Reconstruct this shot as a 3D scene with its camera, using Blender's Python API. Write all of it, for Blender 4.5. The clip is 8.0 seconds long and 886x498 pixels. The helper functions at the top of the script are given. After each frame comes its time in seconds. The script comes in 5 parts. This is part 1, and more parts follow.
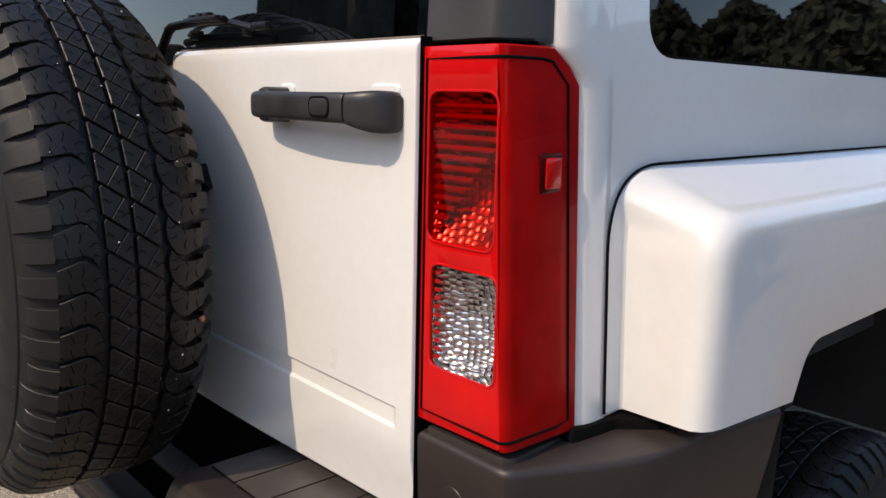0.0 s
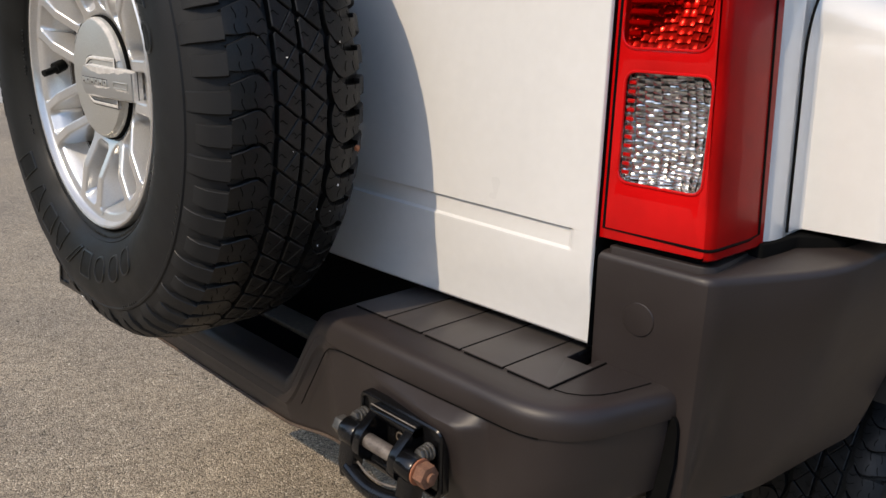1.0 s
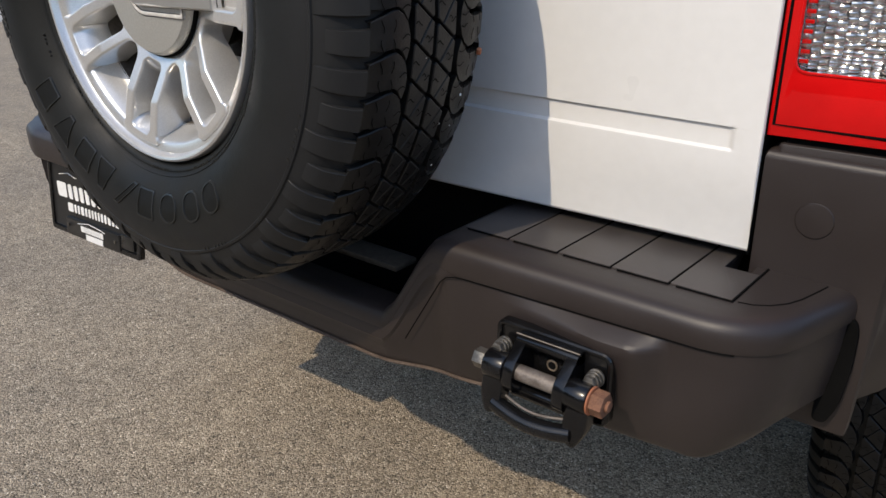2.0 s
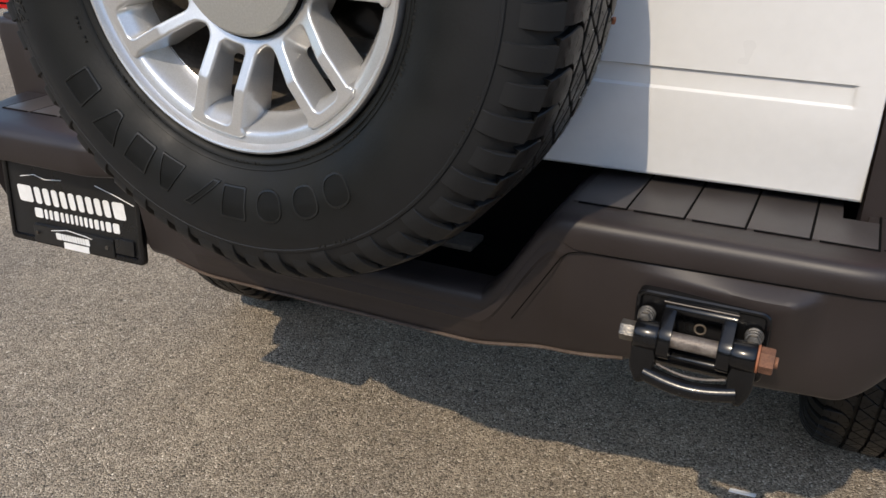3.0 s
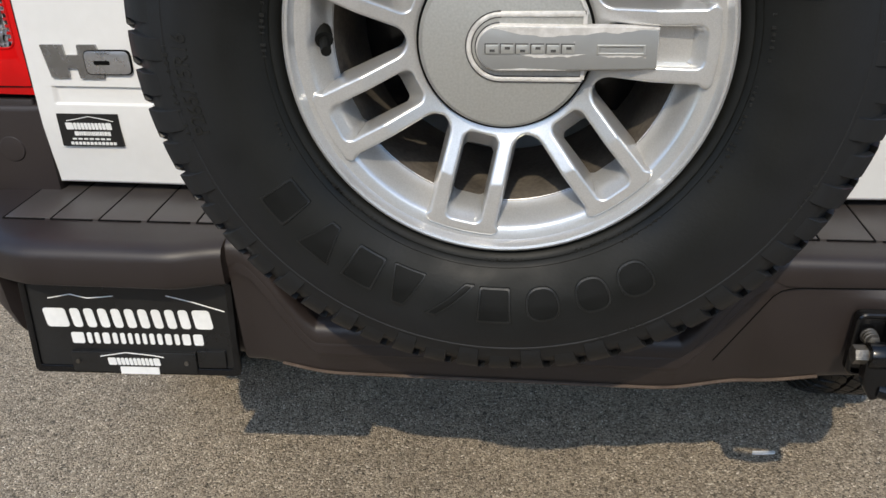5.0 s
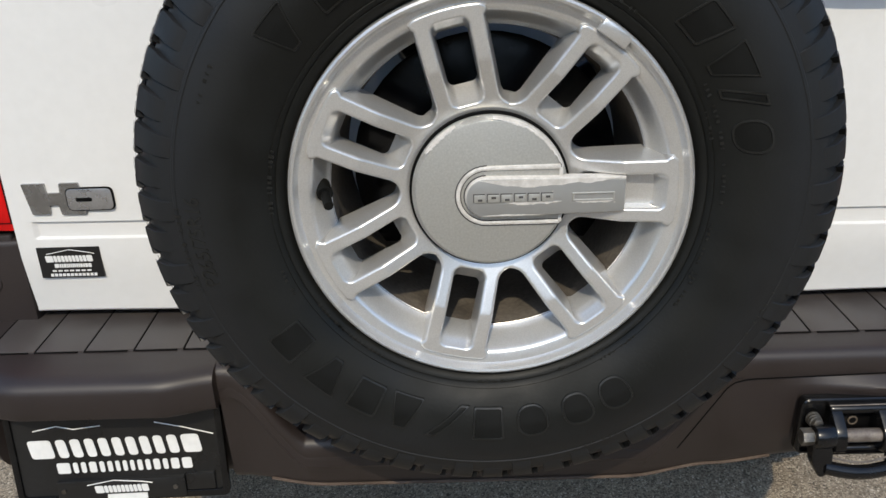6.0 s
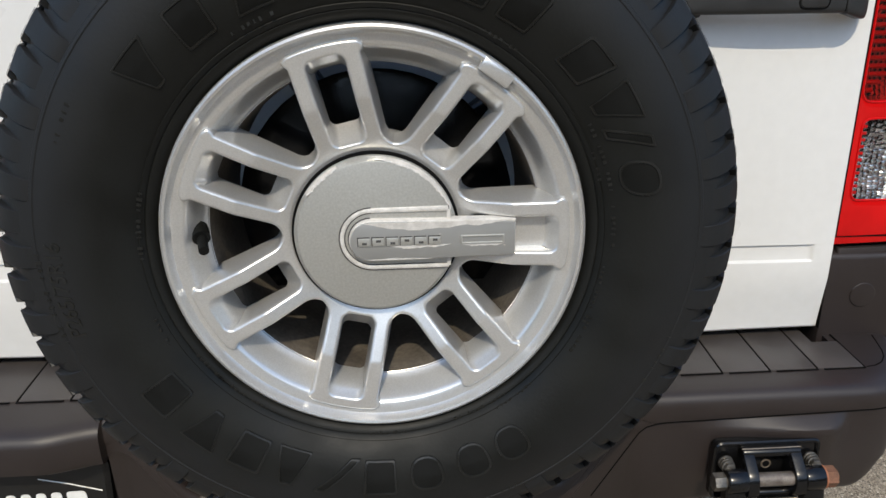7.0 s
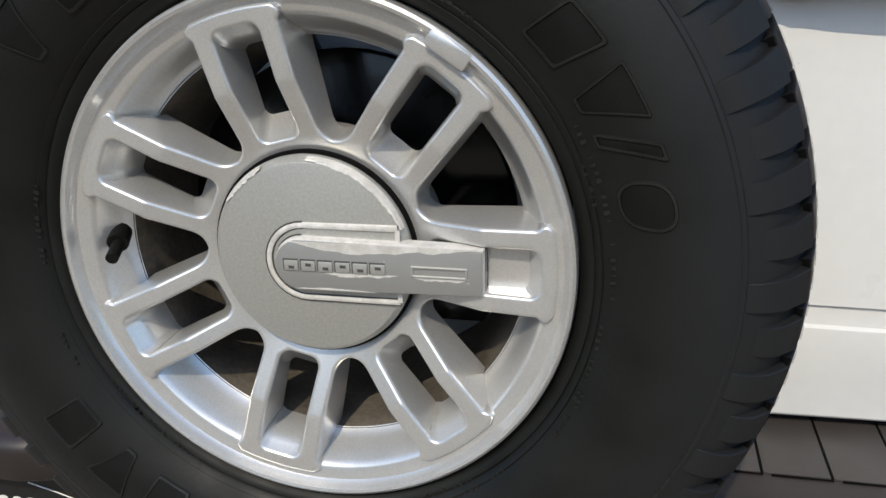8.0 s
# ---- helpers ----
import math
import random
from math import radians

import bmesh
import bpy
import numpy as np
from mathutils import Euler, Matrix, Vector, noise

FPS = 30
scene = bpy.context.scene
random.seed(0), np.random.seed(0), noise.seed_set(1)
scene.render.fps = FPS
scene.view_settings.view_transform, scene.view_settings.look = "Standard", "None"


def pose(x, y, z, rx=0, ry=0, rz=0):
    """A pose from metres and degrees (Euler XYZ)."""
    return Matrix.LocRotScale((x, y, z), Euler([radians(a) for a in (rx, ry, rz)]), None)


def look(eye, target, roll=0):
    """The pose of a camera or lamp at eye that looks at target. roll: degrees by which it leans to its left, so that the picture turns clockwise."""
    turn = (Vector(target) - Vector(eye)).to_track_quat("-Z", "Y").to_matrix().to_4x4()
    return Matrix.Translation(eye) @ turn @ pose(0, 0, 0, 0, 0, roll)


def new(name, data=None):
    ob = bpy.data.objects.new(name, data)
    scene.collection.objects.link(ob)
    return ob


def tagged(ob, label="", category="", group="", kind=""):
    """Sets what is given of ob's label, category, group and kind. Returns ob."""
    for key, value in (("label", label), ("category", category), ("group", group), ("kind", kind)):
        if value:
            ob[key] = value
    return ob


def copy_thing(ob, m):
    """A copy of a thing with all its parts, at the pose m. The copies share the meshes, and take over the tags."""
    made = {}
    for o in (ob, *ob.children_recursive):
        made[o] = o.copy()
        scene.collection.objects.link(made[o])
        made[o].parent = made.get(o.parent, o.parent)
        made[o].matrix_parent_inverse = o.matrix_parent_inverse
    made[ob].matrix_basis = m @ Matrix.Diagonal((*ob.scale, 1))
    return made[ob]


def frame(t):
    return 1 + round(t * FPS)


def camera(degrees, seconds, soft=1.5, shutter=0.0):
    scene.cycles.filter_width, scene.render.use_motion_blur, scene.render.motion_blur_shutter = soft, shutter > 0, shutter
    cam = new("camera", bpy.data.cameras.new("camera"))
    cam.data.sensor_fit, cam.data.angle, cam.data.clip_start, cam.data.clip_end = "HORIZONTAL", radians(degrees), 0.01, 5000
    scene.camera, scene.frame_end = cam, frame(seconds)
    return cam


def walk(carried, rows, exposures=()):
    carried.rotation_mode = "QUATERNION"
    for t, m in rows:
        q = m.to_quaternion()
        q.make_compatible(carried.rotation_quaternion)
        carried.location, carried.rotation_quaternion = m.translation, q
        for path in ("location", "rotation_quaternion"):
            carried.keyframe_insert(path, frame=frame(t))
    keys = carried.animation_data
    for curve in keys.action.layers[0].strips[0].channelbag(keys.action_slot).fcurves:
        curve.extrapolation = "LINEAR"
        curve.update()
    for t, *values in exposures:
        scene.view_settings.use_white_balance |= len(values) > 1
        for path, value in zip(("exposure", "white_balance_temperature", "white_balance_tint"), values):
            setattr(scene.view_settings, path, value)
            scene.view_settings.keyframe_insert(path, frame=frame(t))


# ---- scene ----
cam = camera(58.4, 8.0)
PATH = [
    (0, (1.355, -0.274, 1.365), (-0.086, 1.062, 0.988), 1.3),
    (0.3, (1.330, -0.355, 1.326), (-0.135, 0.953, 0.951), 1.1),
    (0.5, (1.307, -0.394, 1.307), (-0.14, 0.921, 0.884), 1.1),
    (0.7, (1.284, -0.413, 1.268), (-0.146, 0.904, 0.800), 1.2),
    (1, (1.197, -0.447, 1.234), (-0.173, 0.896, 0.668), 1.4),
    (1.2, (1.137, -0.476, 1.210), (-0.214, 0.874, 0.618), 1.3),
    (1.5, (1.051, -0.498, 1.208), (-0.256, 0.867, 0.552), 0.4),
    (1.7, (1.007, -0.518, 1.204), (-0.256, 0.856, 0.486), -0.3),
    (2.8, (0.687, -0.702, 1.216), (-0.145, 0.91, 0.373), 0.1),
    (3, (0.613, -0.724, 1.212), (-0.178, 0.905, 0.365), -0.2),
    (3.2, (0.533, -0.731, 1.199), (-0.224, 0.907, 0.337), -0.3),
    (3.5, (0.413, -0.733, 1.192), (-0.243, 0.944, 0.32), -0.3),
    (3.8, (0.319, -0.737, 1.202), (-0.218, 0.972, 0.313), -0.7),
    (4, (0.261, -0.748, 1.203), (-0.221, 0.979, 0.317), -0.8),
    (4.2, (0.203, -0.762, 1.208), (-0.235, 0.979, 0.327), -1.0),
    (5.3, (-0.015, -0.787, 1.347), (-0.13, 0.991, 0.438), -1.3),
    (5.5, (-0.029, -0.795, 1.366), (-0.104, 0.996, 0.48), -1.5),
    (5.8, (-0.044, -0.808, 1.402), (-0.072, 1.013, 0.577), -1.6),
    (6, (-0.053, -0.818, 1.422), (-0.055, 1.022, 0.637), -1.6),
    (6.2, (-0.047, -0.829, 1.435), (-0.038, 1.027, 0.690), -1.7),
    (6.5, (-0.035, -0.83, 1.437), (0.034, 1.028, 0.7), -1.3),
    (6.7, (-0.017, -0.819, 1.436), (0.085, 1.043, 0.713), -0.7),
    (7, (0.028, -0.782, 1.417), (0.129, 1.086, 0.71), -0.8),
    (7.3, (0.098, -0.707, 1.389), (0.116, 1.172, 0.706), -1.3),
    (7.5, (0.146, -0.668, 1.381), (0.112, 1.214, 0.707), -0.9),
    (7.8, (0.202, -0.614, 1.377), (-0.063, 1.241, 0.678), -1.2),
    (8, (0.243, -0.57, 1.361), (-0.168, 1.267, 0.686), -1.5),
]
walk(cam, [(t, look(eye, target, roll)) for t, eye, target, roll in PATH],
     [(0, 0.35, 6620, 10), (1, 0.23, 6350, 8), (1.5, 0.21, 6150, 7), (3, 0.22, 6050, 7), (3.5, 0.23, 6030, 7), (4.2, 0.29, 5980, 6), (5.5, 0.19, 5860, 3), (8, 0.18, 5860, 3)])

# ---- light ----
XC = -0.0125          # the vehicle's middle line
SUN = Vector((-0.08, -0.965, 1.0)).normalized()
world = bpy.data.worlds.new("world")
scene.world = world
world.use_nodes = True
wn = world.node_tree.nodes
sky = wn.new("ShaderNodeTexSky")
sky.sky_type = "NISHITA"
sky.sun_disc = False
sky.sun_elevation = math.asin(SUN.z)
sky.sun_rotation = math.atan2(SUN.x, SUN.y)
sky.dust_density = 1.1
wn["Background"].inputs["Strength"].default_value = 0.190
world.node_tree.links.new(sky.outputs["Color"], wn["Background"].inputs["Color"])
sun_data = bpy.data.lights.new("sun", "SUN")
sun_data.energy, sun_data.angle, sun_data.color = 2.60, radians(0.53), (1.0, 0.80, 0.58)
sun = new("sun", sun_data)
sun.matrix_world = look(SUN * 30, (0, 0, 0))


# ---- materials ----
def nodes_of(name):
    m = bpy.data.materials.new(name)
    m.use_nodes = True
    t = m.node_tree
    return m, t.nodes, t.links, t.nodes["Principled BSDF"]


def noise_of(n, l, scale, detail=4.0, vector=None):
    x = n.new("ShaderNodeTexNoise")
    x.inputs["Scale"].default_value = scale
    x.inputs["Detail"].default_value = detail
    if vector is not None:
        l.new(vector, x.inputs["Vector"])
    return x


def ramp_of(n, l, source, stops):
    r = n.new("ShaderNodeValToRGB")
    e = r.color_ramp.elements
    while len(e) < len(stops):
        e.new(0.5)
    for k, (p, c) in enumerate(stops):
        e[k].position = p
        e[k].color = (*c, 1) if len(c) == 3 else c
    l.new(source, r.inputs["Fac"])
    return r


def surface(name, dark, light, rough=0.5, metal=0.0, scale=8.0, fine=120.0, bump=0.1, depth=0.002, coat=0.0, spread=0.12, coat_rough=0.03, spec=0.5):
    """A surface whose colour wanders between two tones, with fine relief."""
    m, n, l, b = nodes_of(name)
    co = n.new("ShaderNodeTexCoord").outputs["Object"]
    big = noise_of(n, l, scale, 5.0, co)
    small = noise_of(n, l, fine, 3.0, co)
    mix = n.new("ShaderNodeMath")
    mix.operation = "MULTIPLY_ADD"
    mix.inputs[1].default_value = 0.35
    l.new(small.outputs["Fac"], mix.inputs[0])
    half = n.new("ShaderNodeMath")
    half.operation = "MULTIPLY"
    half.inputs[1].default_value = 0.65
    l.new(big.outputs["Fac"], half.inputs[0])
    l.new(half.outputs[0], mix.inputs[2])
    r = ramp_of(n, l, mix.outputs[0], [(0.35, dark), (0.65, light)])
    l.new(r.outputs["Color"], b.inputs["Base Color"])
    rr = n.new("ShaderNodeMapRange")
    rr.inputs["From Min"].default_value, rr.inputs["From Max"].default_value = 0.3, 0.7
    rr.inputs["To Min"].default_value, rr.inputs["To Max"].default_value = max(0.02, rough - spread), min(1, rough + spread)
    l.new(big.outputs["Fac"], rr.inputs["Value"])
    l.new(rr.outputs["Result"], b.inputs["Roughness"])
    b.inputs["Metallic"].default_value = metal
    b.inputs["Specular IOR Level"].default_value = spec
    b.inputs["Coat Weight"].default_value = coat
    b.inputs["Coat Roughness"].default_value = coat_rough
    if bump:
        bp = n.new("ShaderNodeBump")
        bp.inputs["Strength"].default_value = bump
        bp.inputs["Distance"].default_value = depth
        l.new(small.outputs["Fac"], bp.inputs["Height"])
        l.new(bp.outputs["Normal"], b.inputs["Normal"])
    return m


white_paint = surface("white_paint", (0.74, 0.735, 0.715), (0.79, 0.785, 0.765), 0.32, 0.0, 3.0, 60.0, 0.0, coat=1.0, spread=0.05)
bumper_plastic = surface("bumper_plastic", (0.0185, 0.0137, 0.0126), (0.0300, 0.0232, 0.0216), 0.46, 0.0, 7.0, 900.0, 0.24, 0.0006, spread=0.06, spec=0.50)
lip_brown = surface("lip_brown", (0.060, 0.044, 0.034), (0.13, 0.098, 0.076), 0.7, 0.0, 24.0, 400.0, 0.15, 0.0005, spec=0.2)
pad_plastic = surface("pad_plastic", (0.050, 0.0440, 0.0415), (0.074, 0.0660, 0.0625), 0.42, 0.0, 12.0, 700.0, 0.25, 0.0006, spread=0.06, spec=0.36)
trim_plastic = surface("trim_plastic", (0.030, 0.029, 0.028), (0.044, 0.042, 0.041), 0.42, 0.0, 9.0, 900.0, 0.2, 0.0005)
handle_plastic = surface("handle_plastic", (0.015, 0.015, 0.015), (0.024, 0.024, 0.024), 0.48, 0.0, 25.0, 900.0, 0.2, 0.0005)
wiper_black = surface("wiper_black", (0.004, 0.004, 0.004), (0.008, 0.008, 0.008), 0.5, 0.0, 40.0, 600.0, 0.1, spec=0.25)
# near-black for joints and seals, and for sheets that stand in for shade
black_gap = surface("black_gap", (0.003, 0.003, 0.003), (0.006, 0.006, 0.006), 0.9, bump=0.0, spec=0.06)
rubber = surface("rubber", (0.0052, 0.0056, 0.0046), (0.0105, 0.0108, 0.0092), 0.6, 0.0, 14.0, 260.0, 0.25, 0.0008, spec=0.27)


def sidewall_mat(name, cx, cz):
    """Black rubber: clean and dark near the rim, dusty grey with painted-in sky sheen towards the shoulder."""
    m = surface(name, (0.0040, 0.0043, 0.0034), (0.0075, 0.0078, 0.0064), 0.56, 0.0, 14.0, 260.0, 0.25, 0.0008, spec=0.29)
    n, l = m.node_tree.nodes, m.node_tree.links
    b = n["Principled BSDF"]
    co = n.new("ShaderNodeTexCoord").outputs["Object"]
    off = n.new("ShaderNodeVectorMath")
    off.operation = "SUBTRACT"
    off.inputs[1].default_value = (cx, 0.0, cz)
    l.new(co, off.inputs[0])
    flat = n.new("ShaderNodeVectorMath")
    flat.operation = "MULTIPLY"
    flat.inputs[1].default_value = (1.0, 0.0, 1.0)
    l.new(off.outputs["Vector"], flat.inputs[0])
    size = n.new("ShaderNodeVectorMath")
    size.operation = "LENGTH"
    l.new(flat.outputs["Vector"], size.inputs[0])
    wander = noise_of(n, l, 9.0, 5.0, co)
    add = n.new("ShaderNodeMath")
    add.operation = "MULTIPLY_ADD"
    add.inputs[1].default_value = 0.045
    l.new(wander.outputs["Fac"], add.inputs[0])
    l.new(size.outputs["Value"], add.inputs[2])
    # grows with radius: the shoulder's sky sheen is put into the colour
    dusty_sheen = ramp_of(n, l, add.outputs[0], [(0.300, (0, 0, 0)), (0.352, (1, 1, 1))])
    mix = n.new("ShaderNodeMix")
    mix.data_type = "RGBA"
    mix.inputs[7].default_value = (0.0135, 0.0140, 0.0146, 1)
    base = b.inputs["Base Color"].links[0].from_socket
    l.new(dusty_sheen.outputs["Color"], mix.inputs["Factor"])
    l.new(base, mix.inputs[6])
    l.new(mix.outputs[2], b.inputs["Base Color"])
    return m


spare_rubber = sidewall_mat("spare_rubber", 0.0, 1.1335)
tread_rubber = surface("tread_rubber", (0.0036, 0.0038, 0.0039), (0.0090, 0.0092, 0.0092), 0.46, 0.0, 30.0, 300.0, 0.3, 0.0008, spec=0.34)
# polished tread edges, toned lighter to carry their glint in the colour
edge_glint_rubber = surface("edge_glint_rubber", (0.006, 0.006, 0.006), (0.015, 0.015, 0.0145), 0.45, 0.0, 60.0, 300.0, 0.1, spec=0.36)
mark_rubber = surface("mark_rubber", (0.0085, 0.0088, 0.0076), (0.013, 0.013, 0.0115), 0.40, 0.0, 30.0, 300.0, 0.1, spec=0.42)
letter_rubber = surface("letter_rubber", (0.0038, 0.0040, 0.0034), (0.0062, 0.0064, 0.0055), 0.62, 0.0, 30.0, 300.0, 0.1, spec=0.20)
chrome = surface("chrome", (0.80, 0.80, 0.80), (0.92, 0.92, 0.92), 0.12, 1.0, 30.0, 200.0, 0.0, spread=0.03)
stop_silver = surface("stop_silver", (0.60, 0.56, 0.56), (0.72, 0.68, 0.68), 0.24, 0.7, 60.0, 200.0, 0.0, spread=0.06)
reflector_silver = surface("reflector_silver", (0.62, 0.62, 0.62), (0.80, 0.80, 0.80), 0.16, 0.95, 60.0, 200.0, 0.0, spread=0.06)
dark_grey = surface("dark_grey", (0.055, 0.053, 0.050), (0.085, 0.082, 0.078), 0.6, 0.0, 40.0, 300.0, 0.0, spec=0.2)
badge_metal = surface("badge_metal", (0.30, 0.30, 0.30), (0.42, 0.42, 0.42), 0.25, 0.9, 40.0, 300.0, 0.0)
badge_light = surface("badge_light", (0.42, 0.42, 0.43), (0.55, 0.55, 0.56), 0.3, 0.8, 40.0, 300.0, 0.0)
black_steel = surface("black_steel", (0.003, 0.003, 0.0033), (0.0065, 0.0065, 0.007), 0.22, 0.0, 30.0, 150.0, 0.10, 0.001, coat=0.15, coat_rough=0.05, spec=0.36, spread=0.06)
zinc = surface("zinc", (0.11, 0.10, 0.085), (0.24, 0.225, 0.20), 0.4, 0.8, 60.0, 400.0, 0.2)
rust = surface("rust", (0.10, 0.047, 0.027), (0.25, 0.12, 0.068), 0.85, 0.0, 70.0, 500.0, 0.5, 0.001)
rust_orange = surface("rust_orange", (0.30, 0.11, 0.05), (0.45, 0.18, 0.09), 0.8)
worn_pin = surface("worn_pin", (0.12, 0.10, 0.085), (0.25, 0.22, 0.19), 0.55, 0.4, 60.0, 400.0, 0.3)
sign_black = surface("sign_black", (0.008, 0.008, 0.008), (0.014, 0.014, 0.014), 0.35, bump=0.0)
sign_white = surface("sign_white", (0.74, 0.74, 0.72), (0.82, 0.82, 0.80), 0.45, 0.0, 30.0, bump=0.0)
cabin_dark = surface("cabin_dark", (0.02, 0.02, 0.022), (0.04, 0.04, 0.042), 0.8)
under_dark = surface("under_dark", (0.012, 0.011, 0.010), (0.03, 0.027, 0.024), 0.8)
tan_steel = surface("tan_steel", (0.09, 0.07, 0.05), (0.17, 0.135, 0.10), 0.6)
barrel_brown = surface("barrel_brown", (0.045, 0.038, 0.031), (0.125, 0.107, 0.085), 0.8, 0.0, 20.0, 200.0, 0.2)
cream_wear = surface("cream_wear", (0.54, 0.517, 0.478), (0.74, 0.712, 0.668), 0.40, 0.12, 90.0, 300.0, 0.1)
concrete = surface("concrete", (0.30, 0.28, 0.25), (0.40, 0.38, 0.34), 0.9, 0.0, 0.8, 60.0, 0.3)


def silver_paint():
    m, n, l, b = nodes_of("silver_paint")
    co = n.new("ShaderNodeTexCoord").outputs["Object"]
    flake = n.new("ShaderNodeTexVoronoi")
    flake.inputs["Scale"].default_value = 900.0
    l.new(co, flake.inputs["Vector"])
    big = noise_of(n, l, 20.0, 4.0, co)
    mix = n.new("ShaderNodeMix")
    mix.data_type = "RGBA"
    mix.inputs["Factor"].default_value = 0.22
    r1 = ramp_of(n, l, big.outputs["Fac"], [(0.3, (0.640, 0.632, 0.612)), (0.7, (0.730, 0.722, 0.700))])
    r2 = ramp_of(n, l, flake.outputs["Color"], [(0.0, (0.38, 0.383, 0.378)), (1.0, (0.82, 0.82, 0.81))])
    l.new(r1.outputs["Color"], mix.inputs[6])
    l.new(r2.outputs["Color"], mix.inputs[7])
    l.new(mix.outputs[2], b.inputs["Base Color"])
    b.inputs["Metallic"].default_value = 0.64
    b.inputs["Roughness"].default_value = 0.29
    b.inputs["Coat Weight"].default_value = 0.35
    b.inputs["Coat Roughness"].default_value = 0.1
    return m


def cap_paint():
    m, n, l, b = nodes_of("cap_paint")
    co = n.new("ShaderNodeTexCoord").outputs["Object"]
    big = noise_of(n, l, 420.0, 4.0, co)
    r = ramp_of(n, l, big.outputs["Fac"], [(0.3, (0.445, 0.440, 0.408)), (0.55, (0.495, 0.490, 0.456)), (0.80, (0.545, 0.540, 0.505))])
    l.new(r.outputs["Color"], b.inputs["Base Color"])
    b.inputs["Metallic"].default_value = 0.55
    b.inputs["Roughness"].default_value = 0.42
    fine = noise_of(n, l, 700.0, 2.0, co)
    bp = n.new("ShaderNodeBump")
    bp.inputs["Strength"].default_value = 0.15
    bp.inputs["Distance"].default_value = 0.0005
    l.new(fine.outputs["Fac"], bp.inputs["Height"])
    l.new(bp.outputs["Normal"], b.inputs["Normal"])
    return m


def asphalt_mat():
    m, n, l, b = nodes_of("asphalt")
    co = n.new("ShaderNodeTexCoord").outputs["Object"]
    grain = n.new("ShaderNodeTexVoronoi")
    grain.inputs["Scale"].default_value = 250.0
    l.new(co, grain.inputs["Vector"])
    coarse = n.new("ShaderNodeTexVoronoi")
    coarse.inputs["Scale"].default_value = 105.0
    l.new(co, coarse.inputs["Vector"])
    big = noise_of(n, l, 1.3, 6.0, co)
    mid = noise_of(n, l, 14.0, 5.0, co)
    stones = ramp_of(n, l, grain.outputs["Color"], [(0.0, (0.045, 0.035, 0.023)), (0.35, (0.245, 0.200, 0.142)), (0.8, (0.460, 0.385, 0.282)), (1.0, (0.86, 0.77, 0.62))])
    pits = ramp_of(n, l, coarse.outputs["Color"], [(0.0, (0.35, 0.35, 0.35)), (0.22, (0.95, 0.95, 0.95)), (0.9, (1.05, 1.05, 1.05)), (1.0, (1.35, 1.32, 1.25))])
    tone = ramp_of(n, l, big.outputs["Fac"], [(0.3, (0.82, 0.82, 0.83)), (0.7, (1.12, 1.10, 1.06))])
    tone2 = ramp_of(n, l, mid.outputs["Fac"], [(0.3, (0.86, 0.86, 0.86)), (0.7, (1.1, 1.1, 1.1))])
    last = stones.outputs["Color"]
    for r in (pits, tone, tone2):
        mx = n.new("ShaderNodeMix")
        mx.data_type = "RGBA"
        mx.blend_type = "MULTIPLY"
        mx.inputs["Factor"].default_value = 1.0
        l.new(last, mx.inputs[6])
        l.new(r.outputs["Color"], mx.inputs[7])
        last = mx.outputs[2]
    l.new(last, b.inputs["Base Color"])
    b.inputs["Roughness"].default_value = 0.9
    bp = n.new("ShaderNodeBump")
    bp.inputs["Strength"].default_value = 0.9
    bp.inputs["Distance"].default_value = 0.004
    inv = n.new("ShaderNodeMath")
    inv.operation = "MULTIPLY"
    inv.inputs[1].default_value = -1.0
    l.new(grain.outputs["Distance"], inv.inputs[0])
    l.new(inv.outputs[0], bp.inputs["Height"])
    l.new(bp.outputs["Normal"], b.inputs["Normal"])
    return m


def clear_mat(name, tint, gloss=0.12, rough=0.02, ior=1.45):
    """A thin pane: tinted and clear, with mirror gloss by Fresnel."""
    m, n, l, b = nodes_of(name)
    out = n["Material Output"]
    n.remove(b)
    tr = n.new("ShaderNodeBsdfTransparent")
    tr.inputs["Color"].default_value = (*tint, 1)
    gl = n.new("ShaderNodeBsdfGlossy")
    gl.inputs["Roughness"].default_value = rough
    fr = n.new("ShaderNodeFresnel")
    fr.inputs["IOR"].default_value = ior
    mx = n.new("ShaderNodeMixShader")
    l.new(fr.outputs["Fac"], mx.inputs["Fac"])
    l.new(tr.outputs[0], mx.inputs[1])
    l.new(gl.outputs[0], mx.inputs[2])
    l.new(mx.outputs[0], out.inputs["Surface"])
    return m


def red_lens_mat(name, dark, light, relief, coat=0.8):
    m, n, l, b = nodes_of(name)
    co = n.new("ShaderNodeTexCoord").outputs["Object"]
    cells = n.new("ShaderNodeTexVoronoi")
    cells.inputs["Scale"].default_value = 560.0
    l.new(co, cells.inputs["Vector"])
    big = noise_of(n, l, 18.0, 3.0, co)
    r = ramp_of(n, l, big.outputs["Fac"], [(0.3, dark), (0.7, light)])
    l.new(r.outputs["Color"], b.inputs["Base Color"])
    b.inputs["Roughness"].default_value = 0.35
    b.inputs["Coat Weight"].default_value = coat
    b.inputs["Coat Roughness"].default_value = 0.02
    b.inputs["Specular IOR Level"].default_value = 0.25
    b.inputs["Specular Tint"].default_value = (1.0, 0.15, 0.1, 1)
    bp = n.new("ShaderNodeBump")
    bp.inputs["Strength"].default_value = relief
    bp.inputs["Distance"].default_value = 0.001
    l.new(cells.outputs["Distance"], bp.inputs["Height"])
    l.new(bp.outputs["Normal"], b.inputs["Normal"])
    return m


silver = silver_paint()


